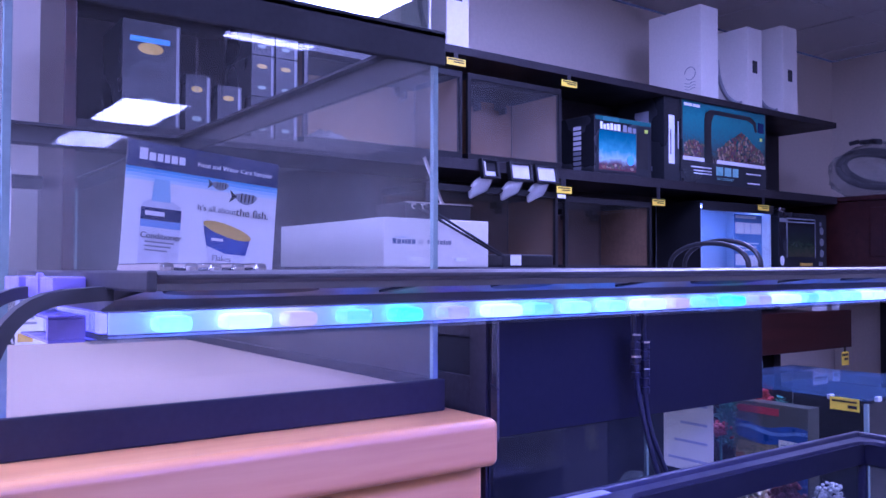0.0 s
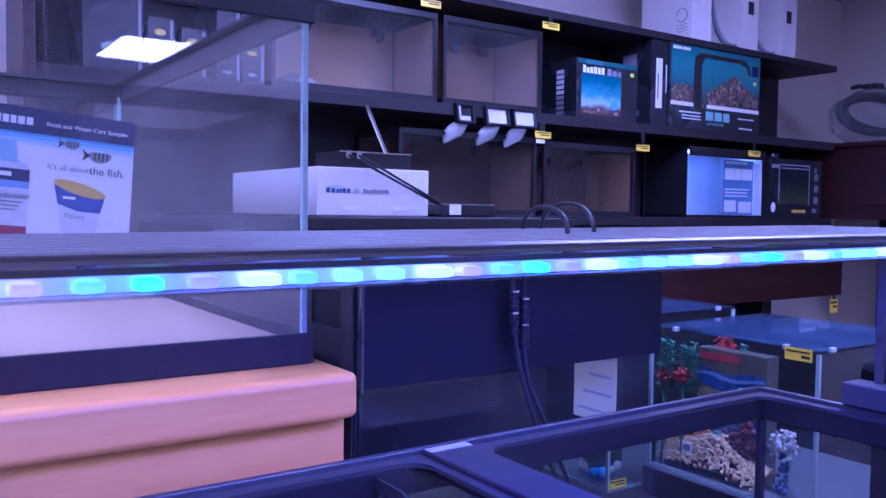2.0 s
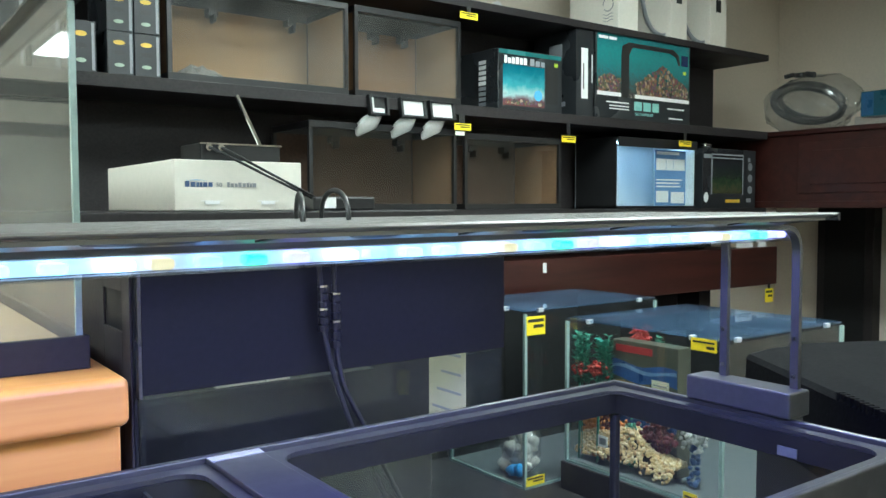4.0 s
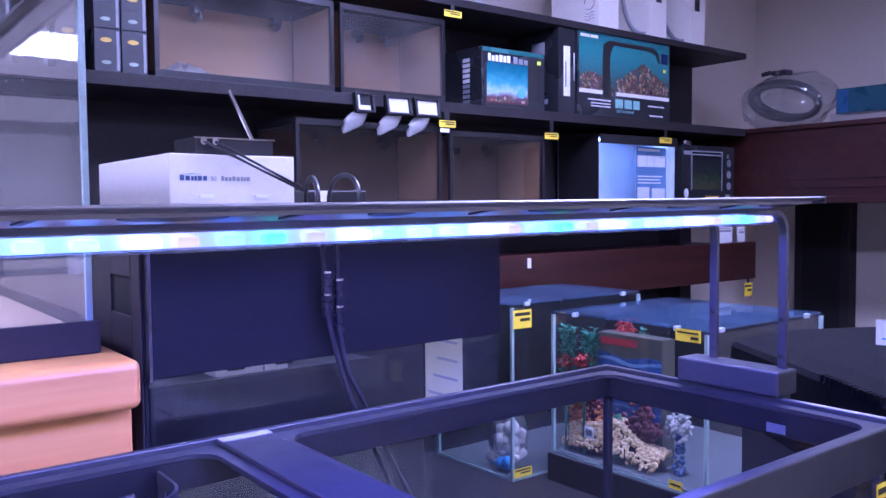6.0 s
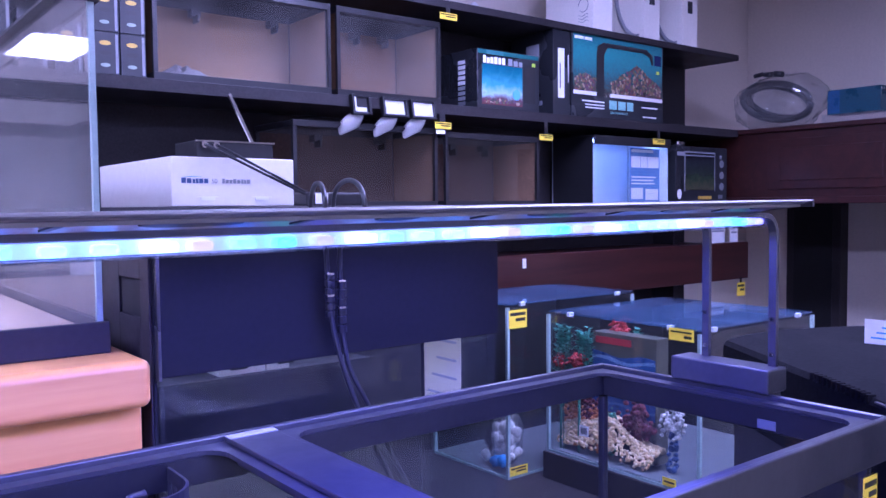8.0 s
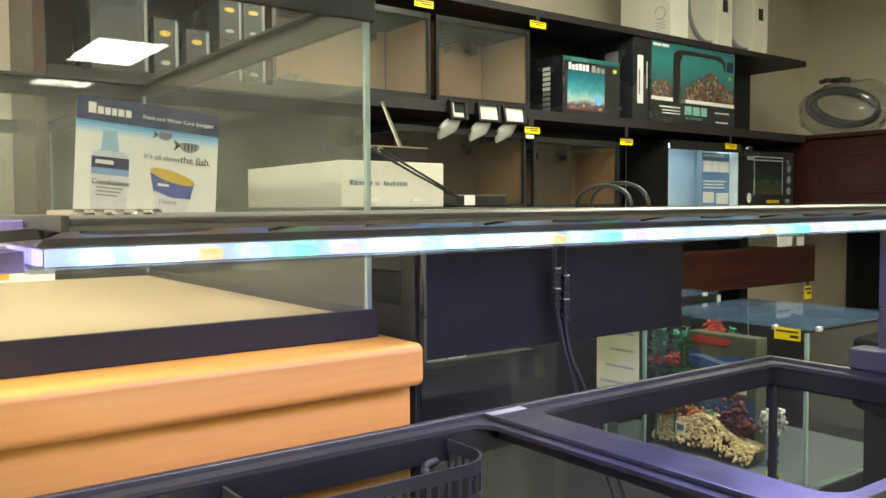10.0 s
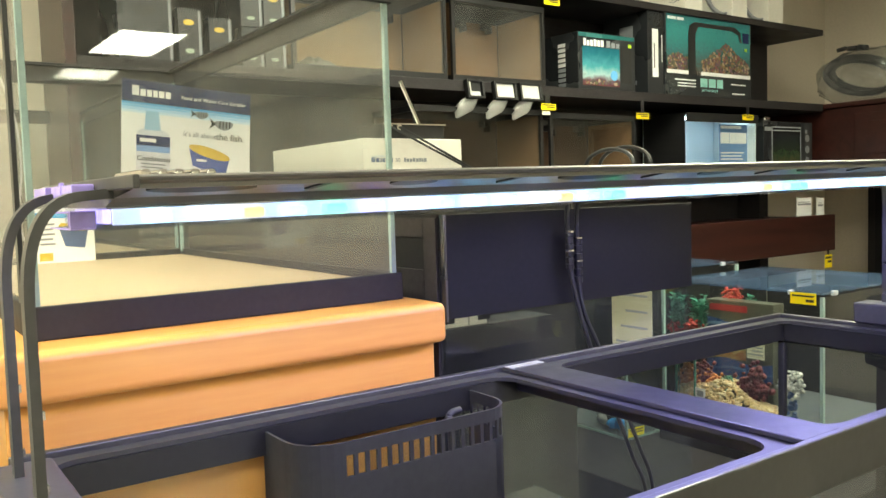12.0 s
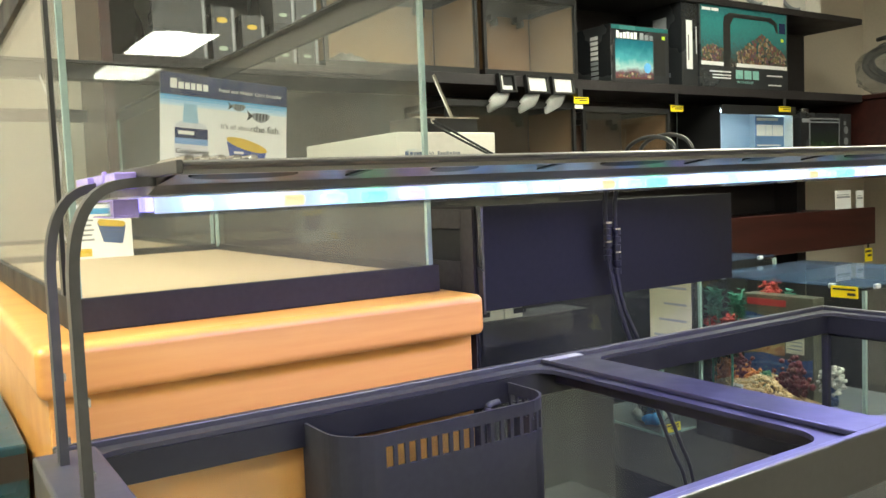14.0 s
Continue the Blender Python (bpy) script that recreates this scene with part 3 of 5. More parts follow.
part("side_panel", B((NX0 - 0.0045, NX0 - 0.001, NY0 + 0.008, NY1 - 0.002, NZ0 + 0.002, NZ1)), M_PANEL, nano, "matt black side panel")
part("side_frame", B((NX0 - 0.0075, NX0 - 0.0048, 0.722, 0.752, 1.10, NZ1 - 0.004), (NX0 - 0.0075, NX0 - 0.0048, 0.752, 0.83, 1.374, NZ1 - 0.004), (NX0 - 0.0075, NX0 - 0.0048, 0.752, 0.83, 1.10, 1.330), (NX0 - 0.0075, NX0 - 0.0048, 0.83, NY1 - 0.004, 1.10, NZ1 - 0.004), bevel=0.0008), M_MELA, nano, "dark side frame with a square vent opening")
part("pedestal", B((NX0 + 0.02, NX1 - 0.02, NY0 + 0.02, NY1 - 0.02, 0, NZ0)), M_MELA, nano)

# ---- dark cabinet with the carton on it ----
cab = thing("dark_cabinet", "tall dark cabinet with a flat black top behind the tanks", "cabinet", (0.95, 1.5, 0))
part("body", B((0.66, 1.36, 1.26, 1.98, 0, 1.435), bevel=0.003), M_MELA, cab)
part("top", B((0.64, 1.38, 1.20, 2.0, 1.435, 1.459), bevel=0.003), M_MELA, cab, "flat black top board")

carton = thing("white_carton", "long white printed carton lying on the dark cabinet", "carton", (0.97, 1.6, 1.459))
body = part("body", B((0.842, 1.104, 1.36, 1.83, 1.460, 1.557), bevel=0.002), M_WHITE, carton)

def front_bars(parent, x, z, y, spec, material, name="print_bar"):
    """Unread print as small flat bars on a face that looks along -y: (dx, dz, width, height)."""
    for dx, dz, w, h in spec:
        part(name, B((x + dx, x + dx + w, y - 0.0008, y - 0.0001, z + dz, z + dz + h)), material, parent)


def word_blocks(parent, x, z, y, w, h, n, material, name="brand_mark", seed=1):
    """A word drawn as n plain upright blocks, a little uneven in width and height."""
    r = random.Random(seed)
    ws = [r.uniform(0.7, 1.3) for _ in range(n)]
    k = w / (sum(ws) * 1.3)
    boxes = []
    for q in ws:
        boxes.append((x, x + q * k, y - 0.0008, y - 0.0001, z, z + h * (1.0 if not boxes else r.uniform(0.72, 0.95))))
        x += q * k * 1.3
    return part(name, B(*boxes), material, parent)


M_MIDBLUE = mat("slate_blue_print", (0.06, 0.10, 0.22), 0.4)
word_blocks(body, 0.862, 1.5055, 1.36, 0.056, 0.0105, 6, M_MIDBLUE, seed=2)
part("brand_mark", prism([(0.862, 1.5165), (0.884, 1.5195), (0.906, 1.5175), (0.884, 1.5180)], 1.3592, 1.3599, "y"), M_SKY, body)
lettering("size_number", "50", 0.0125, Matrix.Translation((0.9225, 1.3595, 1.5055)) @ Matrix.Rotation(radians(90), 4, "X"), M_GREYINK, body)
word_blocks(body, 0.945, 1.5055, 1.36, 0.062, 0.0095, 8, M_GREYINK, seed=3)
for dx in (0.05, 0.165):
    part("flap_slot", B((0.842 + dx, 0.842 + dx + 0.045, 1.3588, 1.3597, 1.478, 1.4795), (0.842 + dx + 0.008, 0.842 + dx + 0.037, 1.3575, 1.3597, 1.472, 1.478)), M_PAPER, body)

# ---- cartons on the shelves, as blocks ----
def carton_block(name, x0, x1, y0, y1, z0, z1, material, label):
    t = thing(name, label, "carton", ((x0 + x1) / 2, (y0 + y1) / 2, z0), "cartons on the shelves")
    return t, part("body", B((x0, x1, y0, y1, z0, z1), bevel=0.0015), material, t)


# ---- cubes of glass at the end of the aisle ----
def cube_tank(x0, x1, y0, y1, z0, z1, label):
    t = thing("cube_tank", label, "aquarium", ((x0 + x1) / 2, (y0 + y1) / 2, z0), "rimless cube tanks")
    for b in ring(x0, x1, y0, y1, 0.008, z0 + 0.008, z1):
        clear(part("pane", B(b), M_TANKGL, t))
    part("base_pane", B((x0, x1, y0, y1, z0, z0 + 0.008)), M_EDGE, t)
    part("base_mat", B((x0 + 0.009, x1 - 0.009, y0 + 0.009, y1 - 0.009, z0 + 0.0085, z0 + 0.0105)), M_PLATE, t, "dark base mat")
    for x, y in ((x0, y0), (x0, y1 - 0.008), (x1 - 0.008, y0)):
        part("edge_seam", B((x - 0.001, x + 0.009, y - 0.001, y + 0.009, z0 + 0.008, z1)), M_EDGE, t)
    part("black_film", B((x1 - 0.0100, x1 - 0.0085, y0 + 0.010, y1 - 0.012, z0 + 0.011, z1 - 0.004)), M_PANEL, t, "black backing film")
    part("black_film", B((x0 + 0.25, x1 - 0.011, y1 - 0.0100, y1 - 0.0085, z0 + 0.011, z1 - 0.004)), M_PANEL, t)
    clear(part("lid", B((x0 + 0.005, x1 - 0.005, y0 + 0.005, y1 - 0.005, z1 + 0.006, z1 + 0.012)), M_LID, t, "glass lid coloured blue for the display light it reflects"))
    for x, y in ((x0 + 0.06, y0), (x1 - 0.1, y0), (x0, y0 + 0.1), (x0, y1 - 0.1)):
        part("lid_clip", B((x, x + 0.022, y, y + 0.012, z1 + 0.0005, z1 + 0.0135), bevel=0.002), M_CLIP, t, "milky plastic lid clip")
    return t


cube_tank(2.20, 2.81, 1.115, 1.70, 0.645, 1.10, "rimless glass cube tank with bluish lid and reef decor")
cube_tank(2.08, 2.72, 1.76, 2.16, 0.555, 1.125, "rimless glass tank with lid behind the cube")
bench = thing("display_bench", "dark display bench under the cube tanks", "bench", (2.6, 1.6, 0))
part("top", B((1.75, 3.3, 1.0, 2.2, 0.515, 0.555), bevel=0.003), M_MELA, bench)
part("body", B((1.8, 3.25, 1.05, 2.15, 0, 0.515)), M_MELA, bench)
riser = thing("riser_board", "black riser board under the glass cube tank", "riser", (2.5, 1.42, 0.555))
part("board", B((2.19, 2.82, 1.105, 1.71, 0.555, 0.645), bevel=0.002), M_MELA, riser)

# ---- mahogany canopy at the far end ----
can = thing("mahogany_canopy", "dark mahogany aquarium canopy cabinet with raised panels", "cabinet", (4.7, 1.4, 0))
part("body", B((4.32, 5.0, 0.6, 2.90, 1.47, 1.83), bevel=0.004), M_MAHO, can)
part("cornice", B((4.30, 5.02, 0.58, 2.92, 1.83, 1.855), bevel=0.005), M_MAHO, can)
part("base_rail", B((4.30, 5.02, 0.58, 2.92, 1.455, 1.49), bevel=0.005), M_MAHO, can)
part("tank_body", B((4.5, 5.0, 0.62, 1.42, 0.0, 1.455)), M_MELA, can)

# ---- price tags ----
def price_tag(x0, x1, z0, z1, y, hang=0.0, rows=2, label="small yellow printed shelf price tag"):
    t = thing("price_tag", label, "price tag", ((x0 + x1) / 2, y, z0), "yellow price tags")
    if hang:
        part("holder", B(((x0 + x1) / 2 - 0.01, (x0 + x1) / 2 + 0.01, y + 0.0012, y + 0.002, z1 - 0.004, hang)), M_MATT, t)
    lab = part("label", B((x0, x1, y, y + 0.001, z0, z1)), M_YELLOW, t)
    h = (z1 - z0) / (rows + 1.2)
    for k in range(rows):
        w = (x1 - x0) * (0.85 if k % 2 == 0 else 0.55)
        xs = x0 + (x1 - x0) * (0.07 if k % 2 == 0 else 0.36)
        part("print_bar", B((xs, xs + w, y - 0.0006, y - 0.0001, z1 - h * (k + 1), z1 - h * (k + 0.45))), M_INK, lab)
    return t


price_tag(1.688, 1.772, 2.180, 2.206, 2.312, 2.226)
price_tag(2.244, 2.330, 2.178, 2.204, 2.312, 2.226)
price_tag(2.217, 2.297, 1.757, 1.783, 2.312, 1.816)
price_tag(2.779, 2.860, 1.736, 1.762, 2.312, 1.816)
price_tag(3.549, 3.641, 1.750, 1.777, 2.312, 1.816)
slip = thing("shelf_slip", "small white slip below a yellow price tag", "label", (2.245, 2.312, 1.735))
part("slip", B((2.222, 2.265, 2.312, 2.313, 1.737, 1.752)), M_PAPER, slip)
part("holder", B((2.24, 2.25, 2.3135, 2.3142, 1.74, 1.816)), M_MATT, slip)

# ---- printed cartons on the middle shelf ----
P_REEF = picture("reef_print", [(0.0, (0.45, 0.42, 0.36)), (0.08, (0.05, 0.04, 0.04)), (0.16, (0.06, 0.07, 0.06)), (0.28, (0.05, 0.11, 0.11)), (0.50, (0.04, 0.18, 0.19)), (0.78, (0.04, 0.23, 0.23)), (1.0, (0.03, 0.16, 0.18))], 48, axis_z=(0.09, 0.36))
P_SEA = picture("sea_print", [(0.0, (0.16, 0.07, 0.06)), (0.2, (0.14, 0.07, 0.09)), (0.32, (0.34, 0.50, 0.50)), (0.5, (0.07, 0.30, 0.34)), (0.75, (0.02, 0.15, 0.20)), (1.0, (0.01, 0.09, 0.13))], 26, axis_z=(0.0, 0.2), amp=0.26, distort=0.6)
P_PLANT = picture("planted_print", [(0.0, (0.02, 0.02, 0.02)), (0.25, (0.06, 0.06, 0.03)), (0.45, (0.03, 0.05, 0.025)), (0.6, (0.02, 0.03, 0.02)), (0.85, (0.015, 0.02, 0.025)), (1.0, (0.01, 0.01, 0.012))], 24, axis_z=(0.03, 0.25))
M_SEAG = mat("sea_green_print", (0.03, 0.14, 0.14), 0.25)
M_LIME = mat("lime_sticker", (0.55, 0.75, 0.05), 0.4)

M_BLOBS, nt, bb0 = nodes_of("coral_colours_print")
gi, gr = nt.nodes.new("ShaderNodeNewGeometry"), nt.nodes.new("ShaderNodeValToRGB")
gr.color_ramp.interpolation = "CONSTANT"
for p, c in ((0.14, (0.20, 0.12, 0.05)), (0.28, (0.16, 0.04, 0.04)), (0.42, (0.05, 0.05, 0.04)), (0.56, (0.10, 0.05, 0.09)), (0.70, (0.34, 0.26, 0.18)), (0.84, (0.10, 0.10, 0.04))):
    gr.color_ramp.elements.new(p).color = (*c, 1)
gr.color_ramp.elements[0].color, gr.color_ramp.elements[-1].color = (0.05, 0.03, 0.035, 1), (0.25, 0.12, 0.16, 1)
nt.links.new(gi.outputs["Random Per Island"], gr.inputs[0])
nt.links.new(gr.outputs[0], bb0.inputs["Base Color"])
bb0.inputs["Roughness"].default_value = 0.3


def picture_blobs(x0, x1, z0, z1, y, n, r, seed, peak=0.0):
    """Printed coral heads: many small flat uneven discs; peak raises the crowd in the middle."""
    q = random.Random(seed)
    bm = bmesh.new()
    for k in range(n):
        x = q.uniform(x0 + r, x1 - r)
        c = 1 - abs(2 * (x - x0) / (x1 - x0) - 1)
        z = z0 + r + (z1 - z0 - 2 * r) * q.random() * (1 - peak + peak * c)
        d = 0.0007 * k / n
        s = r * q.uniform(0.5, 1.2)
        f = bm.faces.new([bm.verts.new((x + s * q.uniform(0.6, 1.1) * math.cos(a), y - d, z + s * q.uniform(0.6, 1.1) * math.sin(a))) for a in [2 * math.pi * i / 9 for i in range(9)]])
    return bm


sea, sb = carton_block("sea_kit_carton", 2.45, 2.80, 2.335, 2.585, 1.8555, 2.095, M_DARKBOX, "dark carton with a turquoise underwater picture on the shelf")
part("cover_picture", B((2.475, 2.70, 2.3338, 2.3346, 1.872, 2.035)), P_SEA, sb, "turquoise sea picture")
part("top_band", B((2.455, 2.795, 2.334, 2.3346, 2.075, 2.092)), M_SEAG, sb)
word_blocks(sb, 2.482, 2.038, 2.3338, 0.125, 0.030, 6, M_PAPER, seed=5)
word_blocks(sb, 2.620, 2.038, 2.3338, 0.085, 0.028, 3, M_GREYINK, seed=6)
part("coral_print", picture_blobs(2.478, 2.700, 1.874, 1.900, 2.3330, 60, 0.008, 7), M_BLOBS, sb)
part("tank_picture", B((2.71, 2.775, 2.3338, 2.3346, 1.89, 2.05), bevel=0.0002), M_INK, sb)
part("badge", disc(2.665, 2.3336, 1.92, 0.022, 0.022, 2.3328), M_SKY, sb, "round pale badge")
part("sticker_or_glint_patch", B((2.755, 2.775, 2.3325, 2.3335, 2.045, 2.06)), M_LIME, sb)
for k in range(9):
    z0 = 1.872 + 0.021 * k
    part("side_mark", B((2.4490, 2.4498, 2.41, 2.455, z0, z0 + 0.015)), M_PAPER if k > 3 else M_GREYINK, sb)

flex, fb = carton_block("upright_carton", 2.885, 2.99, 2.335, 2.60, 1.8555, 2.225, M_DARKBOX, "tall narrow black carton with a white picture")
part("picture", B((2.915, 2.955, 2.3338, 2.3346, 1.93, 2.145), bevel=0.0003), M_PAPER, fb, "white tower picture")
part("picture_slot", B((2.925, 2.931, 2.3330, 2.3337, 1.97, 2.08)), M_INK, fb)
part("edge_mark", B((2.978, 2.983, 2.3338, 2.3346, 2.0, 2.12)), M_PAPER, fb)
for y0, y1, z0, z1 in ((2.42, 2.50, 2.11, 2.17), (2.40, 2.54, 1.90, 1.92)):
    part("side_mark", B((2.8842, 2.8849, y0, y1, z0, z1)), M_GREYINK, fb)

evo, eb = carton_block("reef_kit_carton", 3.0, 3.655, 2.335, 2.62, 1.8555, 2.235, M_DARKBOX, "large carton printed with a reef tank on the shelf")
part("cover_picture", B((3.012, 3.645, 2.3338, 2.3346, 1.955, 2.228)), P_REEF, eb, "printed reef tank picture")
part("coral_print", picture_blobs(3.26, 3.64, 1.966, 2.125, 2.3334, 620, 0.0095, 8, 0.7), M_BLOBS, eb, "many-coloured coral print")
part("coral_print", picture_blobs(3.014, 3.168, 1.966, 2.06, 2.3334, 240, 0.0085, 9, 0.3), M_BLOBS, eb)
part("hood_print", prism([(3.165, 2.145), (3.172, 2.180), (3.21, 2.200), (3.52, 2.200), (3.565, 2.178), (3.575, 2.13), (3.562, 2.13), (3.545, 2.166), (3.50, 2.181), (3.24, 2.181), (3.215, 2.145)], 2.3310, 2.3322, "y"), M_INK, eb)
part("column_print", B((3.165, 3.215, 2.3310, 2.3322, 1.952, 2.146)), M_INK, eb)
part("sand_print", B((3.012, 3.165, 2.3326, 2.3336, 1.955, 1.972), (3.26, 3.645, 2.3326, 2.3336, 1.955, 1.972)), M_PAPER, eb)
M_AQUA = mat("pale_aqua_print", (0.25, 0.5, 0.46), 0.3)
front_bars(eb, 3.0, 1.8555, 2.335, [(0.255, 0.045, 0.052, 0.04), (0.318, 0.045, 0.052, 0.04), (0.381, 0.045, 0.045, 0.04)], M_AQUA, "brand_mark")
front_bars(eb, 3.0, 1.8555, 2.335, [(0.07, 0.07, 0.15, 0.006), (0.09, 0.055, 0.13, 0.005), (0.09, 0.042, 0.13, 0.005), (0.49, 0.065, 0.12, 0.006), (0.50, 0.02, 0.10, 0.006)], M_PAPER)
front_bars(eb, 3.0, 1.8555, 2.3338, [(0.02, 0.345, 0.06, 0.013), (0.085, 0.345, 0.05, 0.013)], M_PAPER, "brand_mark")
lettering("kit_words", "SALTWATER KIT", 0.017, Matrix.Translation((3.262, 2.3345, 1.879)) @ Matrix.Rotation(radians(90), 4, "X"), M_AQUA, eb)
part("badge", B((3.585, 3.635, 2.3326, 2.3336, 2.13, 2.18)), M_NAVY, eb)
part("sticker_or_glint_patch", B((3.60, 3.62, 2.3326, 2.3336, 2.09, 2.105)), M_LIME, eb)

# ---- lit display tank and planted-tank carton on the lower shelf ----
disp = thing("lit_display_tank", "small lit display tank with pale blue glow and an information sheet", "aquarium", (3.45, 2.48, 1.4555))
M_PALE = mat("pale_blue_panel", (0.62, 0.70, 0.74), 0.4, vary=0.12, scale=12)
part("back_panel", B((3.17, 3.73, 2.612, 2.62, 1.46, 1.77)), M_PALE, disp, "pale lit back panel")
part("side_panel", B((3.722, 3.73, 2.36, 2.61, 1.46, 1.77)), M_PALE, disp)
part("side_panel", B((3.165, 3.171, 2.36, 2.61, 1.46, 1.77)), M_BLACK, disp)
part("base", B((3.165, 3.73, 2.35, 2.61, 1.4555, 1.468), bevel=0.002), M_BLACK, disp)
part("hood", B((3.165, 3.73, 2.35, 2.61, 1.768, 1.78), (3.165, 3.73, 2.344, 2.350, 1.738, 1.78)), M_BLACK, disp)
part("lamp_strip", B((3.2, 3.70, 2.42, 2.46, 1.758, 1.767)), glow("display_lamp", (0.68, 0.82, 1.0), 7.0), disp, "glowing blue-white lamp strip")
part("inner_column", B((3.40, 3.425, 2.56, 2.60, 1.468, 1.757), bevel=0.004), M_PALE, disp)
clear(part("front_pane", B((3.175, 3.72, 2.352, 2.356, 1.468, 1.768)), M_GLASSC, disp))
sheet = part("information_sheet", B((3.485, 3.715, 2.400, 2.402, 1.47, 1.735)), mat("mid_blue_sheet", (0.14, 0.26, 0.50), 0.4), disp, "mid-blue printed information sheet")
front_bars(sheet, 3.485, 1.47, 2.40, [(0.01, 0.245, 0.17, 0.014), (0.01, 0.12, 0.19, 0.007), (0.01, 0.104, 0.17, 0.007), (0.01, 0.088, 0.18, 0.007)], M_PAPER)
for dx, dz, w in ((0.008, 0.17, 0.07), (0.082, 0.17, 0.05), (0.136, 0.17, 0.085), (0.008, 0.015, 0.09), (0.118, 0.01, 0.1)):
    part("small_picture", B((3.485 + dx, 3.485 + dx + w, 2.3988, 2.3998, 1.47 + dz, 1.47 + dz + 0.055)), M_PAPER, sheet)

spec, pb = carton_block("planted_kit_carton", 3.785, 4.235, 2.352, 2.62, 1.4555, 1.755, M_DARKBOX, "black carton printed with a planted tank")
part("cover_picture", B((3.86, 4.12, 2.3508, 2.3516, 1.53, 1.72)), P_PLANT, pb, "planted tank picture")
part("tank_outline", B((3.855, 3.862, 2.3500, 2.3515, 1.525, 1.725), (4.118, 4.125, 2.3500, 2.3515, 1.525, 1.725), (3.855, 4.125, 2.3500, 2.3515, 1.705, 1.712), (3.855, 4.125, 2.3500, 2.3515, 1.722, 1.729)), M_GREYINK, pb)
front_bars(pb, 3.785, 1.4555, 2.352, [(0.19, 0.028, 0.12, 0.016)], M_GOLD, "brand_mark")
front_bars(pb, 3.785, 1.4555, 2.352, [(0.01, 0.25, 0.06, 0.02), (0.37, 0.03, 0.04, 0.02), (0.38, 0.24, 0.02, 0.02)], M_GREYINK)
for k in range(3):
    part("badge", disc(4.185, 2.3515, 1.55 + k * 0.06, 0.02, 0.02, 2.3505), M_GREYINK, pb)
part("seal", disc(3.815, 2.3515, 1.51, 0.018, 0.025, 2.3505), M_PAPER, pb)
part("cup", B((3.84, 3.90, 2.38, 2.44, 1.7552, 1.79), bevel=0.012, seg=3), M_STEEL, pb)

# ---- canister cartons at the shelving's end ----
M_PALEGREEN = mat("pale_green_print", (0.30, 0.37, 0.29), 0.4)


def canister_carton(x0, x1, z0, z1, y0, big, label):
    t = thing("canister_carton", label, "carton", ((x0 + x1) / 2, y0 + 0.1, z0), "canister cartons")
    body = part("body", B((x0, x1, y0, y0 + 0.22, z0, z1), bevel=0.0015), M_DARKBOX, t)
    part("spine", B((x1 - 0.012, x1 - 0.004, y0 - 0.0008, y0 - 0.0001, z0 + 0.005, z1 - 0.005)), M_GREYINK, body)
    cx, w, h = (x0 + x1) / 2 - 0.004, (x1 - x0) * 0.22, (z1 - z0)
    part("oval_mark", disc(cx, y0 - 0.001, z0 + h * 0.74, w, h * 0.055, y0 - 0.0002), M_GOLD, body, "yellow oval mark")
    part("oval_mark", disc(cx, y0 - 0.001, z0 + h * 0.50, w, h * 0.055, y0 - 0.0002), M_INK, body, "black oval mark")
    part("oval_mark", disc(cx, y0 - 0.001, z0 + h * 0.22, w * 0.85, h * 0.045, y0 - 0.0002), M_PALEGREEN, body, "pale oval mark")
    if big:
        part("top_print", B((x0 + 0.02, x1 - 0.03, y0 - 0.0008, y0 - 0.0001, z1 - 0.06, z1 - 0.045)), M_SKY, body)
    return t


canister_carton(0.60, 0.76, 1.8555, 2.15, 2.335, True, "large dark canister filter carton with oval marks")
canister_carton(0.775, 0.85, 1.8555, 2.02, 2.335, False, "dark canister filter carton with oval marks")
canister_carton(0.87, 0.945, 1.8555, 2.0, 2.335, False, "dark canister filter carton with oval marks")
for cx in (0.975, 1.053):
    for k in range(3):
        canister_carton(cx, cx + 0.075, 1.8555 + k * 0.126, 1.8555 + k * 0.126 + 0.125, 2.335, False, "small dark canister carton stacked on the shelf")

# ---- things on the top shelf ----
def tall_carton(x0, x1, z1, label, mark=True, y0=2.33, y1=2.63):
    t = thing("white_filter_carton", label, "carton", ((x0 + x1) / 2, 2.5, 2.2555), "white cartons on the top shelf")
    body = part("body", B((x0, x1, y0, y1, 2.2555, z1), bevel=0.002), M_WHITE, t)
    if mark:
        part("wave_mark", rod([(x0 - 0.001, y0 + 0.06 + 0.03 * math.cos(a), 2.37 + 0.03 * math.sin(a)) for a in [k * 0.35 for k in range(17)]], 0.002, 5), M_GREYINK, body)
        for k in range(3):
            part("wave_mark", rod([(x0 - 0.001, y0 + 0.03 + 0.01 * i, 2.325 - k * 0.014 + 0.004 * math.sin(i * 1.3)) for i in range(7)], 0.0016, 5), M_GREYINK, body)
    return t, body


tall_carton(3.14, 3.27, 2.68, "tall white filter carton with a grey wave mark")
for x0, x1, z1 in ((3.50, 3.62, 2.64), (3.80, 3.93, 2.70), (1.70, 1.80, 2.62)):
    t, b = tall_carton(x0, x1, z1, "tall white filter carton with a dark hose print", mark=False)
    part("hose_print", rod([(x0 - 0.001, 2.36 + 0.14 * math.sin(a), 2.27 + 0.30 * (1 - math.cos(a)) / 1.2) for a in [k * 0.09 for k in range(18)]], 0.012, 6), M_GREYINK, b, "grey curved hose print")
    part("handle_slot", B(((x0 + x1) / 2 - 0.02, (x0 + x1) / 2 + 0.02, 2.3290, 2.3298, 2.42, 2.48)), M_INK, b)
top_tank = thing("top_shelf_tank", "clear glass tank with pale edges on the top shelf", "aquarium", (1.3, 2.5, 2.2555))
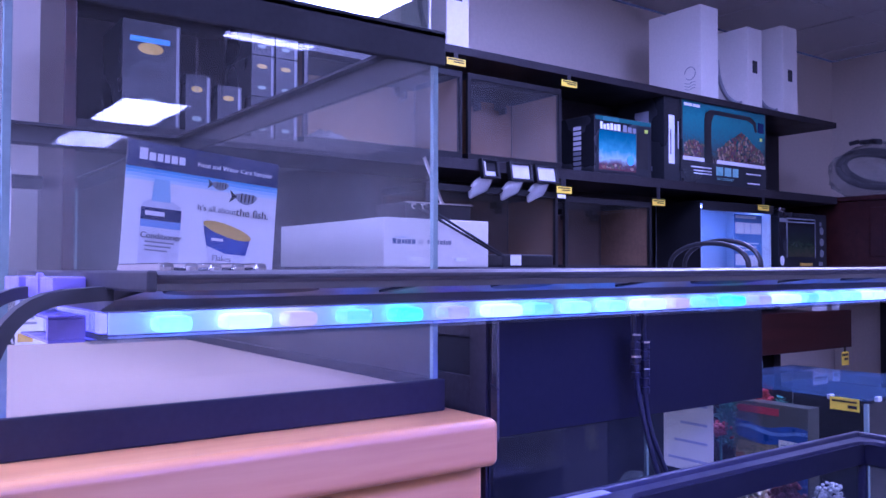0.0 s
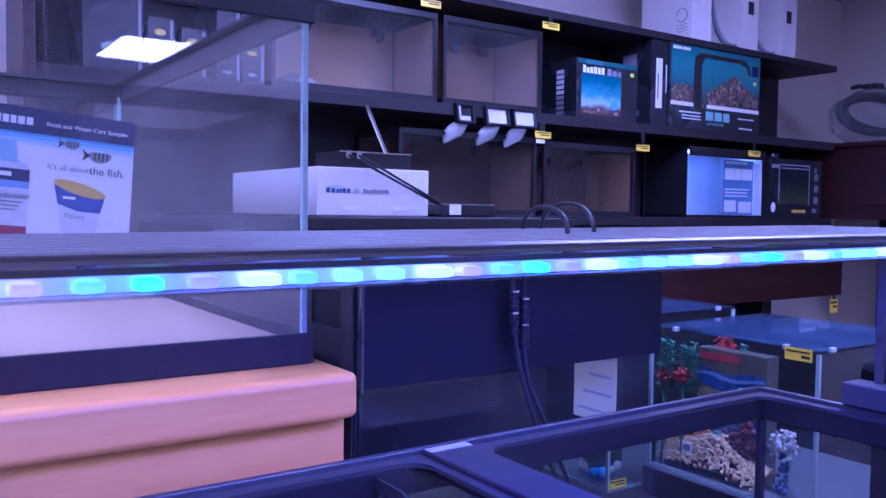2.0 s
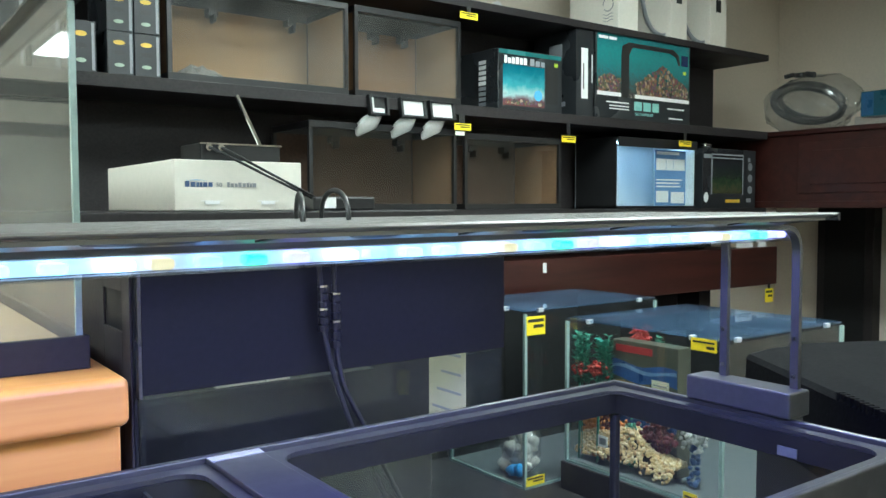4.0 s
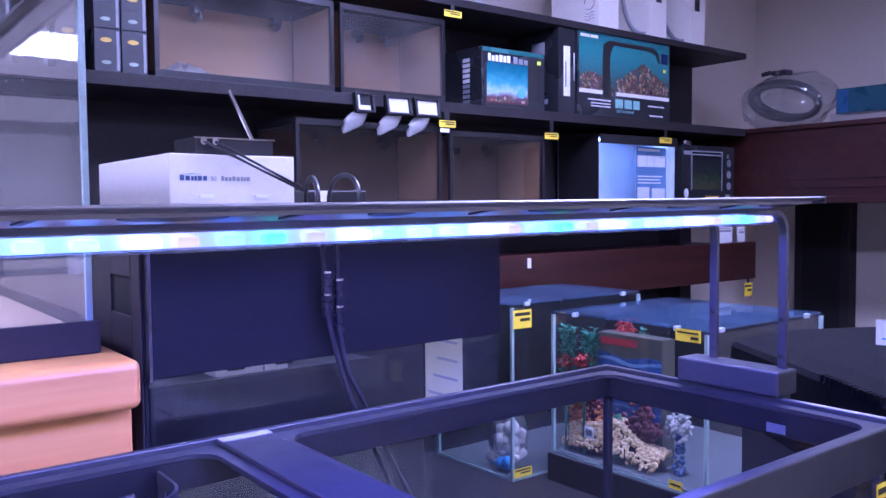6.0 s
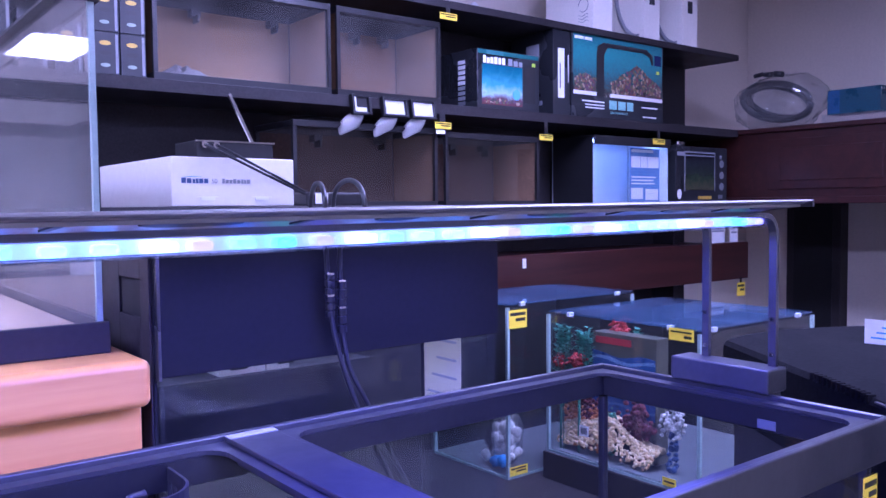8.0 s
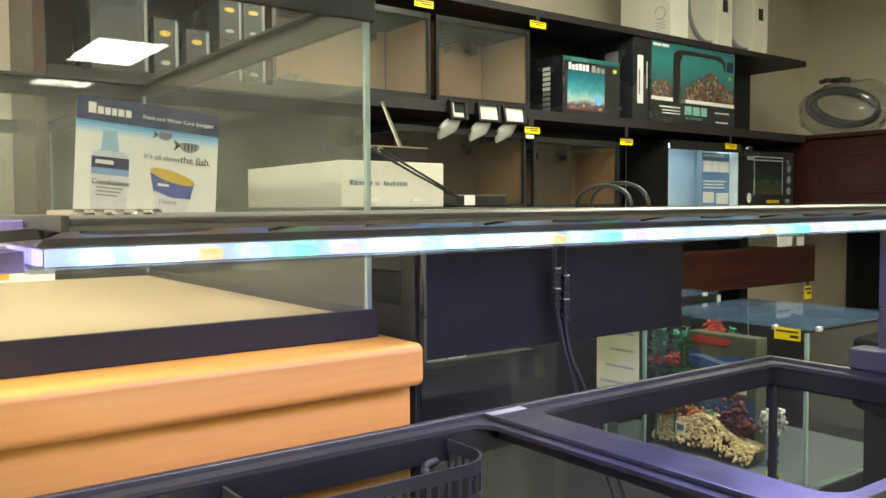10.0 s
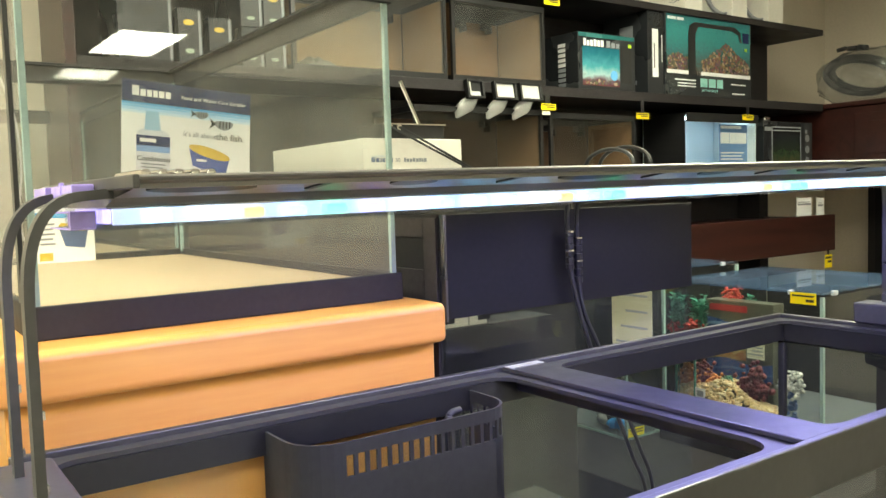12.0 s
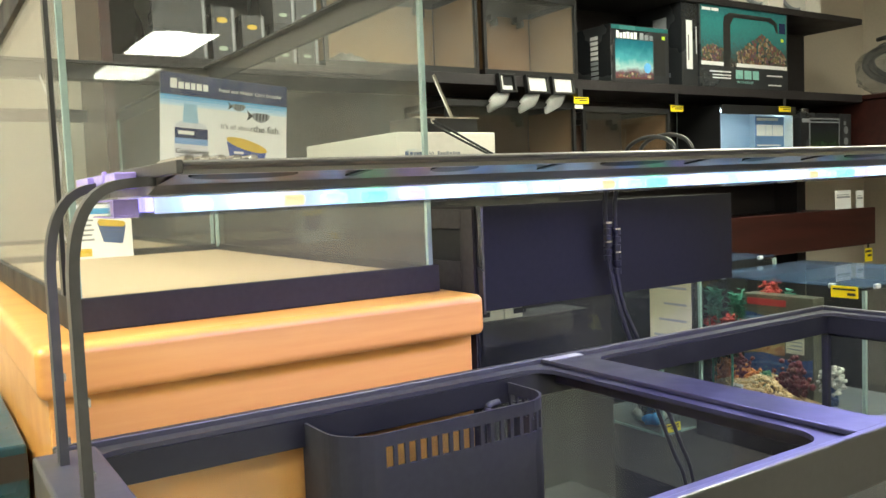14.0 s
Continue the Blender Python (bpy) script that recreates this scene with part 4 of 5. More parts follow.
for b in ring(0.95, 1.64, 2.345, 2.63, 0.006, 2.262, 2.62):
    clear(part("pane", B(b), glass("reflecting_glass", (0.92, 0.95, 0.93), 4.0), top_tank))
part("base_pane", B((0.95, 1.64, 2.345, 2.63, 2.2555, 2.2615)), M_EDGE, top_tank)
for x in (0.948, 1.634):
    part("edge_trim", B((x, x + 0.008, 2.343, 2.351, 2.262, 2.62)), M_PAPER, top_tank)
part("edge_trim", B((0.956, 1.634, 2.343, 2.351, 2.262, 2.27)), M_PAPER, top_tank)
knob = thing("thermostat", "round white thermostat on the tan wall", "thermostat", (2.9, 2.94, 2.45))
part("disc", disc(2.95, 2.95, 2.43, 0.03, 0.035, 2.93), M_PAPER, knob)

# ---- white panels in black frames under the middle shelf ----
M_MILKY = mat("milky_plastic", (0.62, 0.62, 0.60), 0.35, vary=0.06)
for cx, w, blank in ((1.875, 0.040, True), (2.022, 0.056, False), (2.152, 0.058, False)):
    t = thing("hanging_filter", "milky filter tray in a black frame on the shelf edge", "filter", (cx, 2.31, 1.74), "hanging filters")
    m = Matrix.Translation((cx, 2.305, 1.822)) @ Matrix.Rotation(radians(-10), 4, "X")
    h = 0.036
    panel = part("panel", B((-w + 0.010, w - 0.010, 0.0, 0.006, -h + 0.008, h - 0.008)), M_BLACK if blank else M_MILKY)
    bits = [("frame_bar", (-w, w, -0.012, 0.008, h - 0.008, h), M_BLACK), ("frame_bar", (-w, w, -0.012, 0.008, -h, -h + 0.008), M_BLACK), ("frame_bar", (-w, -w + 0.010, -0.012, 0.008, -h + 0.008, h - 0.008), M_BLACK),
            ("frame_bar", (w - 0.010, w, -0.012, 0.008, -h + 0.008, h - 0.008), M_BLACK)]
    if blank:
        bits += [("strip", (-w + 0.011, -w + 0.021, -0.006, -0.001, -h + 0.012, h - 0.004), M_MILKY), ("strip", (-w + 0.021, w - 0.018, -0.006, -0.001, -h + 0.009, -h + 0.026), M_MILKY)]
    panel.data.transform(m @ Matrix.Identity(4))
    panel.data.transform(Matrix.Translation(-t.location))
    panel.parent = t
    for nm, b, mm in bits:
        bm = B(b, bevel=0.001)
        bmesh.ops.transform(bm, verts=bm.verts[:], matrix=m)
        part(nm, bm, mm, t)
    bm = bmesh.new()
    rows = []
    for i in range(9):
        u = i / 8
        c = Vector((cx + 0.018 - 0.100 * u, 2.318, 1.793 - 0.044 * u))
        w2 = 0.052 * (1 - 0.75 * max(0.0, (u - 0.7) / 0.3) ** 2.5)
        rows.append([bm.verts.new(c + Vector((0.35, 0, 0.94)) * w2 * (j / 7 - 1) * (1 if j < 7 else 0.55) + Vector((0, -0.014 * (1 - (j / 7 - 1) ** 2), 0))) for j in range(15)])
    for a, b in zip(rows, rows[1:]):
        for j in range(14):
            bm.faces.new((a[j], a[j + 1], b[j + 1], b[j])).smooth = True
    bmesh.ops.solidify(bm, geom=bm.faces[:], thickness=0.0015)
    part("tray", bm, M_MILKY, t, "curved milky white tray")

# ---- poster and flyers in the glass tank ----
poster = thing("advertising_flyer", "white flyer with bottle and fish pictures hung inside the tank", "flyer", (0.27, 0.785, 1.43))
def flyer_point(u, v):
    return Vector((0.199 + 0.150 * u + 0.008 * v, 0.783, 1.436 + v * 0.137 - 0.013 * u))
def flyer_patch(u0, u1, v0, v1, lift, n=6):
    bm = bmesh.new()
    a = [[bm.verts.new(flyer_point(u0 + (u1 - u0) * i / n, v) + Vector((0, -lift - d, 0))) for i in range(n + 1)] for v in (v0, v1) for d in (0.0, 0.0004)]
    for p, q in ((1, 3), (2, 0), (0, 1), (3, 2)):
        for i in range(n):
            bm.faces.new((a[p][i], a[p][i + 1], a[q][i + 1], a[q][i]))
    bm.faces.new((a[0][0], a[1][0], a[3][0], a[2][0]))
    bm.faces.new((a[0][n], a[1][n], a[3][n], a[2][n]))
    bmesh.ops.recalc_face_normals(bm, faces=bm.faces[:])
    return bm
def flyer_shape(points, lift):
    """A flat print on the flyer, its outline given in the sheet's own measure."""
    bm = bmesh.new()
    a = [bm.verts.new(flyer_point(u, v) + Vector((0, -lift, 0))) for u, v in points]
    b = [bm.verts.new(p.co + Vector((0, -0.0004, 0))) for p in a]
    for k in range(len(a)):
        j = (k + 1) % len(a)
        bm.faces.new((a[k], a[j], b[j], b[k]))
    bm.faces.new(a[::-1])
    bm.faces.new(b)
    bmesh.ops.recalc_face_normals(bm, faces=bm.faces[:])
    return bm
sheet = part("sheet", flyer_patch(0, 1, 0, 1, 0.0), M_PAPER, poster)
part("navy_band", flyer_patch(0, 1, 0.82, 1, 0.0006), M_NAVY, sheet, "navy header band")
for k, c in enumerate(((0.10, 0.36, 0.68), (0.22, 0.48, 0.76), (0.40, 0.62, 0.83), (0.60, 0.74, 0.86))):
    part("blue_band", flyer_patch(0, 1, 0.80 - 0.022 * k, 0.82 - 0.022 * k, 0.0006), mat("blue_fade_print", c, 0.3, vary=0.02), sheet)
def on_flyer(u, v, lift=0.0018):
    p = flyer_point(u, v) + Vector((0, -lift, 0))
    return Matrix.Translation(p) @ Matrix.Rotation(radians(5.0), 4, "Y") @ Matrix.Rotation(radians(90), 4, "X")
for k, (ua, ub, vb) in enumerate(((0.075, 0.125, 0.955), (0.135, 0.175, 0.93), (0.185, 0.22, 0.93), (0.23, 0.262, 0.93), (0.272, 0.312, 0.93), (0.322, 0.36, 0.93))):
    part("brand_mark", flyer_patch(ua, ub, 0.875, vb, 0.0012, 2), M_PAPER, sheet)
lettering("heading", "Food and Water Care Sampler", 0.0062, on_flyer(0.44, 0.885), M_PAPER, sheet)
lettering("slogan", "It's all about", 0.0080, on_flyer(0.455, 0.580), M_GREYINK, sheet)
lettering("slogan", "the fish.", 0.0110, on_flyer(0.715, 0.575), M_INK, sheet)
bottle = part("bottle_picture", flyer_patch(0.105, 0.355, 0.0, 0.56, 0.0012), mat("bottle_print", (0.68, 0.68, 0.74), 0.4), sheet, "white bottle picture")
part("bottle_cap", flyer_shape([(0.165, 0.60), (0.175, 0.755), (0.27, 0.755), (0.285, 0.60)], 0.0014), mat("cap_blue_print", (0.30, 0.48, 0.64), 0.3), sheet)
part("bottle_neck", flyer_shape([(0.105, 0.555), (0.115, 0.585), (0.15, 0.61), (0.30, 0.61), (0.345, 0.585), (0.355, 0.555)], 0.0010), mat("shade_print", (0.60, 0.62, 0.68), 0.4), sheet)
part("bottle_label", flyer_patch(0.105, 0.355, 0.47, 0.555, 0.0018), M_NAVY, bottle)
part("bottle_stripe", flyer_patch(0.105, 0.355, 0.42, 0.47, 0.0018), mat("stripe_print", (0.22, 0.36, 0.66), 0.3), bottle)
part("brand_mark", flyer_patch(0.13, 0.25, 0.50, 0.53, 0.0024), M_PAPER, bottle)
lettering("bottle_word", "Conditioner", 0.0078, on_flyer(0.108, 0.345, 0.0026), M_INK, bottle)
for k in range(3):
    part("print_bar", flyer_patch(0.14, 0.32 - 0.02 * k, 0.315 - 0.028 * k, 0.325 - 0.028 * k, 0.0022), M_GREYINK, bottle)
part("fish_picture", flyer_patch(0.145, 0.35, 0.03, 0.15, 0.0022), mat("red_fish_print", (0.28, 0.03, 0.06), 0.4), bottle)
LID = [(0.50 + 0.165 + 0.165 * math.cos(a), 0.455 + 0.045 * math.sin(a) - 0.09 * math.cos(a) * 0.45) for a in [2 * math.pi * k / 24 for k in range(24)]]
part("jar_lid", flyer_shape(LID, 0.0022), M_GOLD, sheet, "golden jar lid picture")
jar = part("jar_picture", flyer_shape([(0.505, 0.475), (0.825, 0.405), (0.795, 0.27), (0.66, 0.26), (0.535, 0.32)], 0.0012), mat("jar_blue_print", (0.06, 0.10, 0.36), 0.3), sheet)
part("jar_body", flyer_shape([(0.535, 0.335), (0.66, 0.29), (0.80, 0.29), (0.76, 0.02), (0.57, 0.02)], 0.0016), mat("jar_white_print", (0.70, 0.70, 0.76), 0.4), sheet)
part("brand_mark", flyer_patch(0.56, 0.64, 0.375, 0.395, 0.0018), M_PAPER, jar)
lettering("jar_word", "Flakes", 0.0080, on_flyer(0.57, 0.235, 0.0026), M_GREYINK, jar)
for u, v, s in ((0.60, 0.775, 0.85), (0.78, 0.71, 1.15)):
    bm = prism([(0.010 * s * math.cos(a), 0.0046 * s * math.sin(a) + 0.0012 * s * math.cos(2 * a)) for a in [2 * math.pi * k / 20 for k in range(20)]], 0, 0.0004, "z")
    bmesh.ops.transform(bm, verts=bm.verts[:], matrix=on_flyer(u, v, 0.0012))
    fish = part("fish_print", bm, M_GREYINK, sheet, "dark striped fish print")
    bm = prism([(-0.008 * s, 0), (-0.015 * s, 0.0055 * s), (-0.013 * s, 0), (-0.015 * s, -0.0055 * s)], 0, 0.0004, "z")
    bmesh.ops.transform(bm, verts=bm.verts[:], matrix=on_flyer(u, v, 0.0012))
    part("tail_print", bm, M_INK, fish)
    for q in range(4):
        bm = prism([(-0.005 * s + q * 0.0034 * s, -0.0036 * s), (-0.0038 * s + q * 0.0034 * s, -0.0036 * s), (-0.0034 * s + q * 0.0034 * s, 0.0038 * s), (-0.0048 * s + q * 0.0034 * s, 0.0038 * s)], 0, 0.0004, "z")
        bmesh.ops.transform(bm, verts=bm.verts[:], matrix=on_flyer(u, v, 0.0018))
        part("stripe_print", bm, M_INK, fish)
tape = part("tape", flyer_patch(0.44, 0.60, 0.95, 1.14, 0.0016), M_ACRYL, poster, "crumpled clear tape")
part("hanger", B((0.272, 0.2745, 0.788, 0.79, 1.56, 1.70)), M_ACRYL, poster)

wire = thing("air_hose", "thin white air hose hanging in the tank", "hose", (0.21, 1.62, 1.32))
part("hose", rod(smooth_line([(0.20, 1.66, 1.69), (0.222, 1.655, 1.60), (0.226, 1.655, 1.50), (0.215, 1.65, 1.40), (0.24, 1.64, 1.32)]), 0.002, 6), M_PAPER, wire)
side_flyer = thing("side_flyer", "purple and white flyer curling off the tank's front corner", "flyer", (0.11, 0.8, 1.48))
part("sheet", rod([(0.1085, 0.776, 1.512), (0.112, 0.80, 1.512), (0.119, 0.84, 1.512)], 0, flat=(0.030, 0.0004, (0, 0, 1))), M_PAPER, side_flyer)
part("purple_band", rod([(0.1075, 0.7745, 1.506), (0.111, 0.7985, 1.506), (0.118, 0.8385, 1.506)], 0, flat=(0.018, 0.0003, (0, 0, 1))), mat("purple_print", (0.22, 0.14, 0.42), 0.3), side_flyer)
low = thing("food_flyer", "white flyer with a golden jar picture at the tank's far end", "flyer", (0.30, 1.64, 1.3175))
lows = part("sheet", B((0.243, 0.353, 1.640, 1.6406, 1.3175, 1.428)), M_PAPER, low)
part("blue_band", B((0.243, 0.353, 1.6390, 1.6398, 1.408, 1.420)), M_SKY, lows)
part("jar_lid", prism([(0.285, 1.392), (0.290, 1.398), (0.335, 1.392), (0.341, 1.386), (0.335, 1.380), (0.290, 1.384)], 1.6376, 1.6386, "y"), M_GOLD, lows, "golden jar lid picture")
part("jar_picture", prism([(0.285, 1.390), (0.341, 1.383), (0.333, 1.345), (0.296, 1.350)], 1.6390, 1.6398, "y"), M_MIDBLUE, lows)
for k in range(5):
    part("print_bar", B((0.250, 0.278 - 0.004 * (k % 2), 1.6390, 1.6398, 1.394 - 0.010 * k, 1.398 - 0.010 * k)), M_GREYINK, lows)
part("fish_food_print", B((0.247, 0.272, 1.6390, 1.6398, 1.322, 1.338), bevel=0.0003), M_GOLD, lows)

# ---- overflow box in the main aquarium ----
over = thing("overflow_box", "black plastic overflow box with a row of slots in the aquarium", "overflow box", (0.43, 0.6, AB + 0.03))
path = []
ox0, ox1, oy0, oy1, orad = 0.297, 0.572, 0.548, 0.6455, 0.045
path.append((ox0, oy1))
for k in range(7):
    a = radians(180 + 90 * k / 6)
    path.append((ox0 + orad + orad * math.cos(a), oy0 + orad + orad * math.sin(a)))
for k in range(7):
    a = radians(270 + 90 * k / 6)
    path.append((ox1 - orad + orad * math.cos(a), oy0 + orad + orad * math.sin(a)))
path.append((ox1, oy1))
def along(path, step):
    out, carry = [Vector(path[0])], 0.0
    for p, q in zip(path, path[1:]):
        p, q = Vector(p), Vector(q)
        d, L = (q - p), (q - p).length
        s = step - carry
        while s <= L:
            out.append(p + d * (s / L))
            s += step
        carry = (carry + L) % step
    return out
OT, S0, S1 = 1.186, 1.150, 1.172
pts = along(path, 0.0045)
def wall_strip(pts, z0, z1, th=0.003):
    bm = bmesh.new()
    rows = []
    for k, p in enumerate(pts):
        d = (pts[min(k + 1, len(pts) - 1)] - pts[max(k - 1, 0)]).normalized()
        n = Vector((-d.y, d.x))
        rows.append([bm.verts.new((p.x + n.x * o, p.y + n.y * o, z)) for o, z in ((0, z0), (0, z1), (th, z1), (th, z0))])
    for a, b in zip(rows, rows[1:]):
        for i in range(4):
            bm.faces.new((a[i], a[(i + 1) % 4], b[(i + 1) % 4], b[i]))
    bm.faces.new(rows[0])
    bm.faces.new(rows[-1][::-1])
    bmesh.ops.recalc_face_normals(bm, faces=bm.faces[:])
    return bm
part("wall", wall_strip(pts, AB + 0.03, S0), M_MATT, over, "dark curved box wall")
part("top_band", wall_strip(pts, S1, OT), M_MATT, over)
part("corner_web", wall_strip(pts[0:29], S0, S1), M_MATT, over)
for i in range(30, len(pts) - 2, 3):
    part("bar", wall_strip(pts[i:i + 2], S0, S1), M_MATT, over)
part("pipe", rod(smooth_line([(0.52, 0.61, 0.75), (0.52, 0.61, 1.12), (0.52, 0.615, 1.165), (0.54, 0.62, 1.17)]), 0.0045, 10), M_MATT, over)
plate = part("maker_plate", B((AX1 - 0.031, AX1 - 0.030, 0.352, 0.378, AT - 0.040, AT - 0.028), bevel=0.0003), M_PLATE, tank)
price_tag(1.232, 1.266, 1.085, 1.136, AY0 + 0.0105, 0, 3, "yellow price tag on the aquarium front")

# ---- cables of the lamp ----
def cable(name, pts, r, label):
    t = thing(name, label, "cable", pts[0], "lamp cables")
    part("cable", rod(smooth_line(pts), r, 8), M_CABLE, t)
    return t
c1 = cable("lamp_cable", [(0.76, 0.592, 1.447), (0.765, 0.615, 1.449), (0.778, 0.66, 1.438), (0.791, 0.688, 1.405), (0.797, 0.692, 1.35), (0.800, 0.692, 1.315), (0.812, 0.69, 1.26), (0.838, 0.69, 1.19), (0.858, 0.69, 1.15), (0.92, 0.69, 1.018), (0.955, 0.69, 0.92), (0.96, 0.69, 0.6)], 0.0032, "thick black lamp cable hanging behind the aquarium")
c2 = cable("lamp_cable", [(0.79, 0.592, 1.447), (0.793, 0.615, 1.449), (0.802, 0.66, 1.438), (0.811, 0.688, 1.405), (0.814, 0.692, 1.34), (0.816, 0.692, 1.295), (0.824, 0.69, 1.25), (0.850, 0.69, 1.20), (0.875, 0.69, 1.15), (0.936, 0.69, 1.03), (0.972, 0.69, 0.92), (0.976, 0.69, 0.6)], 0.0032, "thick black lamp cable hanging behind the aquarium")
for (xa, ya), (xb, yb), top in (((0.64, 0.426), (0.70, 0.56), 1.478), ((0.697, 0.451), (0.73, 0.565), 1.482)):
    t = thing("cable_loop", "short black cable loop on top of the lamp", "cable", (xa, ya, 1.4505), "cable loops")
    pts = [(xa + (xb - xa) * (0.5 - 0.5 * math.cos(a)), ya + (yb - ya) * (0.5 - 0.5 * math.cos(a)), 1.4505 + (top - 1.4505) * math.sin(a) ** 0.7) for a in [math.pi * k / 14 for k in range(15)]]
    part("cable", rod(pts, 0.0024, 8), M_CABLE, t)
    for x, y in ((xa, ya), (xb, yb)):
        part("grommet", prism([(x + 0.0058 * math.cos(2 * math.pi * i / 12), y + 0.0058 * math.sin(2 * math.pi * i / 12)) for i in range(12)], 1.4505, 1.4535, "z"), M_STEEL, t)
def plug(parent, x, y, z0, z1):
    n = 6
    for k in range(n):
        za, zb = z0 + (z1 - z0) * k / n, z0 + (z1 - z0) * (k + 0.75) / n
        part("connector_ring", prism([(x + 0.0062 * math.cos(2 * math.pi * i / 10), y + 0.0062 * math.sin(2 * math.pi * i / 10)) for i in range(10)], za, zb, "z"), M_BLACK, parent)
    for z in (z0 + (z1 - z0) * 0.45, z1 - 0.004):
        part("steel_collar", prism([(x + 0.0072 * math.cos(2 * math.pi * i / 10), y + 0.0072 * math.sin(2 * math.pi * i / 10)) for i in range(10)], z, z + 0.0025, "z"), M_STEEL, parent)
plug(c1, 0.798, 0.692, 1.318, 1.375)
plug(c2, 0.815, 0.692, 1.297, 1.365)

# ---- lamp head with rods on the carton ----
desk = thing("rod_lamp", "black lamp head on two thin rods lying over the carton", "lamp", (1.05, 1.45, 1.459))
part("head", B((0.895, 1.06, 1.365, 1.48, 1.5575, 1.590), bevel=0.002), M_BLACK, desk)
part("head_edge", B((0.893, 1.062, 1.362, 1.365, 1.5875, 1.5905)), M_STEEL, desk)
for dx in (0.0, 0.024):
    part("bolt", disc(0.908 + dx, 1.352, 1.581, 0.0065, 0.0065, 1.362, 12), M_STEEL, desk, "chrome ball bolt")
    part("rod", rod([(0.908 + dx, 1.350, 1.581), (1.135 + dx, 1.335, 1.476 - dx * 0.3)], 0.0028, 8), M_BLACK, desk, "thin black rod")
part("base", B((1.115, 1.26, 1.325, 1.42, 1.4595, 1.488), bevel=0.004), M_BLACK, desk)
part("base_label", B((1.135, 1.165, 1.3240, 1.3248, 1.464, 1.486)), M_PAPER, desk)
stick = thing("grey_stick", "thin grey metal stick leaning behind the carton", "stick", (1.04, 1.47, 1.59))
part("stick", rod([(1.066, 1.47, 1.5905), (1.012, 1.47, 1.700)], 0, flat=(0.003, 0.003, (0, 1, 0))), M_STEEL, stick)

# ---- printed sheet and small cartons in the rimless tank ----
notice = thing("notice_sheet", "pale printed paper sheet taped inside the rimless tank's side", "sheet", (1.0885, 0.84, 1.14))
part("sheet", B((1.0885, 1.0895, 0.79, 0.885, 1.135, 1.30)), mat("aged_paper", (0.50, 0.47, 0.33), 0.7, vary=0.1, scale=20), notice)
for k in range(5):
    z = 1.150 + 0.029 * k
    part("print_bar", B((1.0876, 1.0883, 0.80, 0.875 - 0.012 * (k % 3), z, z + 0.004)), M_GREYINK, notice)
for x0, x1 in ((0.803, 0.885), (0.888, 0.93)):
    t = thing("label_carton", "small white carton with printed label inside the tank", "carton", (x0, 1.08, 1.182), "label cartons")
    b = part("body", B((x0, x1, 1.06, 1.12, 1.182, 1.225), bevel=0.001), M_WHITE, t)
    front_bars(b, x0, 1.182, 1.06, [(0.02, 0.008, 0.03, 0.010)], M_INK)
ledge = part("inner_ledge", B((NX0 + 0.007, NX1 - 0.007, 1.05, NY1 - 0.007, 1.172, 1.182)), M_MATT, nano, "black inner ledge")
part("inner_wall", B((NX0 + 0.007, NX1 - 0.007, 1.12, 1.126, NZ0 + 0.006, 1.172)), M_PANEL, nano)

# ---- decor in the cube tanks ----
M_LEAF = mat("green_plastic_plant", (0.06, 0.22, 0.15), 0.4, vary=0.4, scale=40)
M_STONE = mat("white_stone", (0.5, 0.48, 0.44), 0.6, vary=0.15, scale=20)
M_BLUE = mat("blue_print", (0.03, 0.09, 0.20), 0.3, vary=0.25, scale=12)
rnd = random.Random(4)


ICO = {}
for sub in (1, 2):
    b0 = bmesh.new()
    bmesh.ops.create_icosphere(b0, subdivisions=sub, radius=1)
    ICO[sub] = ([v.co.copy() for v in b0.verts], [[v.index for v in f.verts] for f in b0.faces])
    b0.free()


def lumps(centres, r, squash=0.75, sub=1):
    """Many small uneven pebbles in one bmesh."""
    bm = bmesh.new()
    base, faces = ICO[sub]
    for c in centres:
        s = r * rnd.uniform(0.7, 1.3)
        m = Matrix.LocRotScale(c, Euler((rnd.uniform(0, 3), rnd.uniform(0, 3), rnd.uniform(0, 3))), (s, s * rnd.uniform(0.7, 1.2), s * squash * rnd.uniform(0.7, 1.2)))
        vs = [bm.verts.new(m @ p + Vector((rnd.uniform(-1, 1), rnd.uniform(-1, 1), rnd.uniform(-1, 1))) * s * 0.18) for p in base]
        for f in faces:
            bm.faces.new([vs[k] for k in f]).smooth = True
    return bm


def heap(y):
    """Height of the gravel's crest along the tank's side."""
    return 0.712 + 0.070 * math.exp(-((y - 1.50) / 0.10) ** 2) + 0.035 * math.exp(-((y - 1.64) / 0.05) ** 2)


grav = []
for k in range(2400):
    y = rnd.uniform(1.315, 1.685)
    x = 2.232 + 0.085 * rnd.random() ** 0.8
    top = 0.662 + (heap(y) - 0.662) * min(1.0, (x - 2.222) / 0.04)
    grav.append((x, y, top - rnd.uniform(0, 0.012)))
M_PEBBLE, nt, pb0 = nodes_of("tan_mixed_gravel")
gi, gr = nt.nodes.new("ShaderNodeNewGeometry"), nt.nodes.new("ShaderNodeValToRGB")
for p, c in ((0.2, (0.62, 0.46, 0.24)), (0.5, (0.50, 0.33, 0.15)), (0.75, (0.70, 0.58, 0.38))):
    gr.color_ramp.elements.new(p).color = (*c, 1)
gr.color_ramp.elements[0].color, gr.color_ramp.elements[-1].color = (0.40, 0.22, 0.09, 1), (0.55, 0.40, 0.22, 1)
nt.links.new(gi.outputs["Random Per Island"], gr.inputs[0])
nt.links.new(gr.outputs[0], pb0.inputs["Base Color"])
pb0.inputs["Roughness"].default_value = 0.55
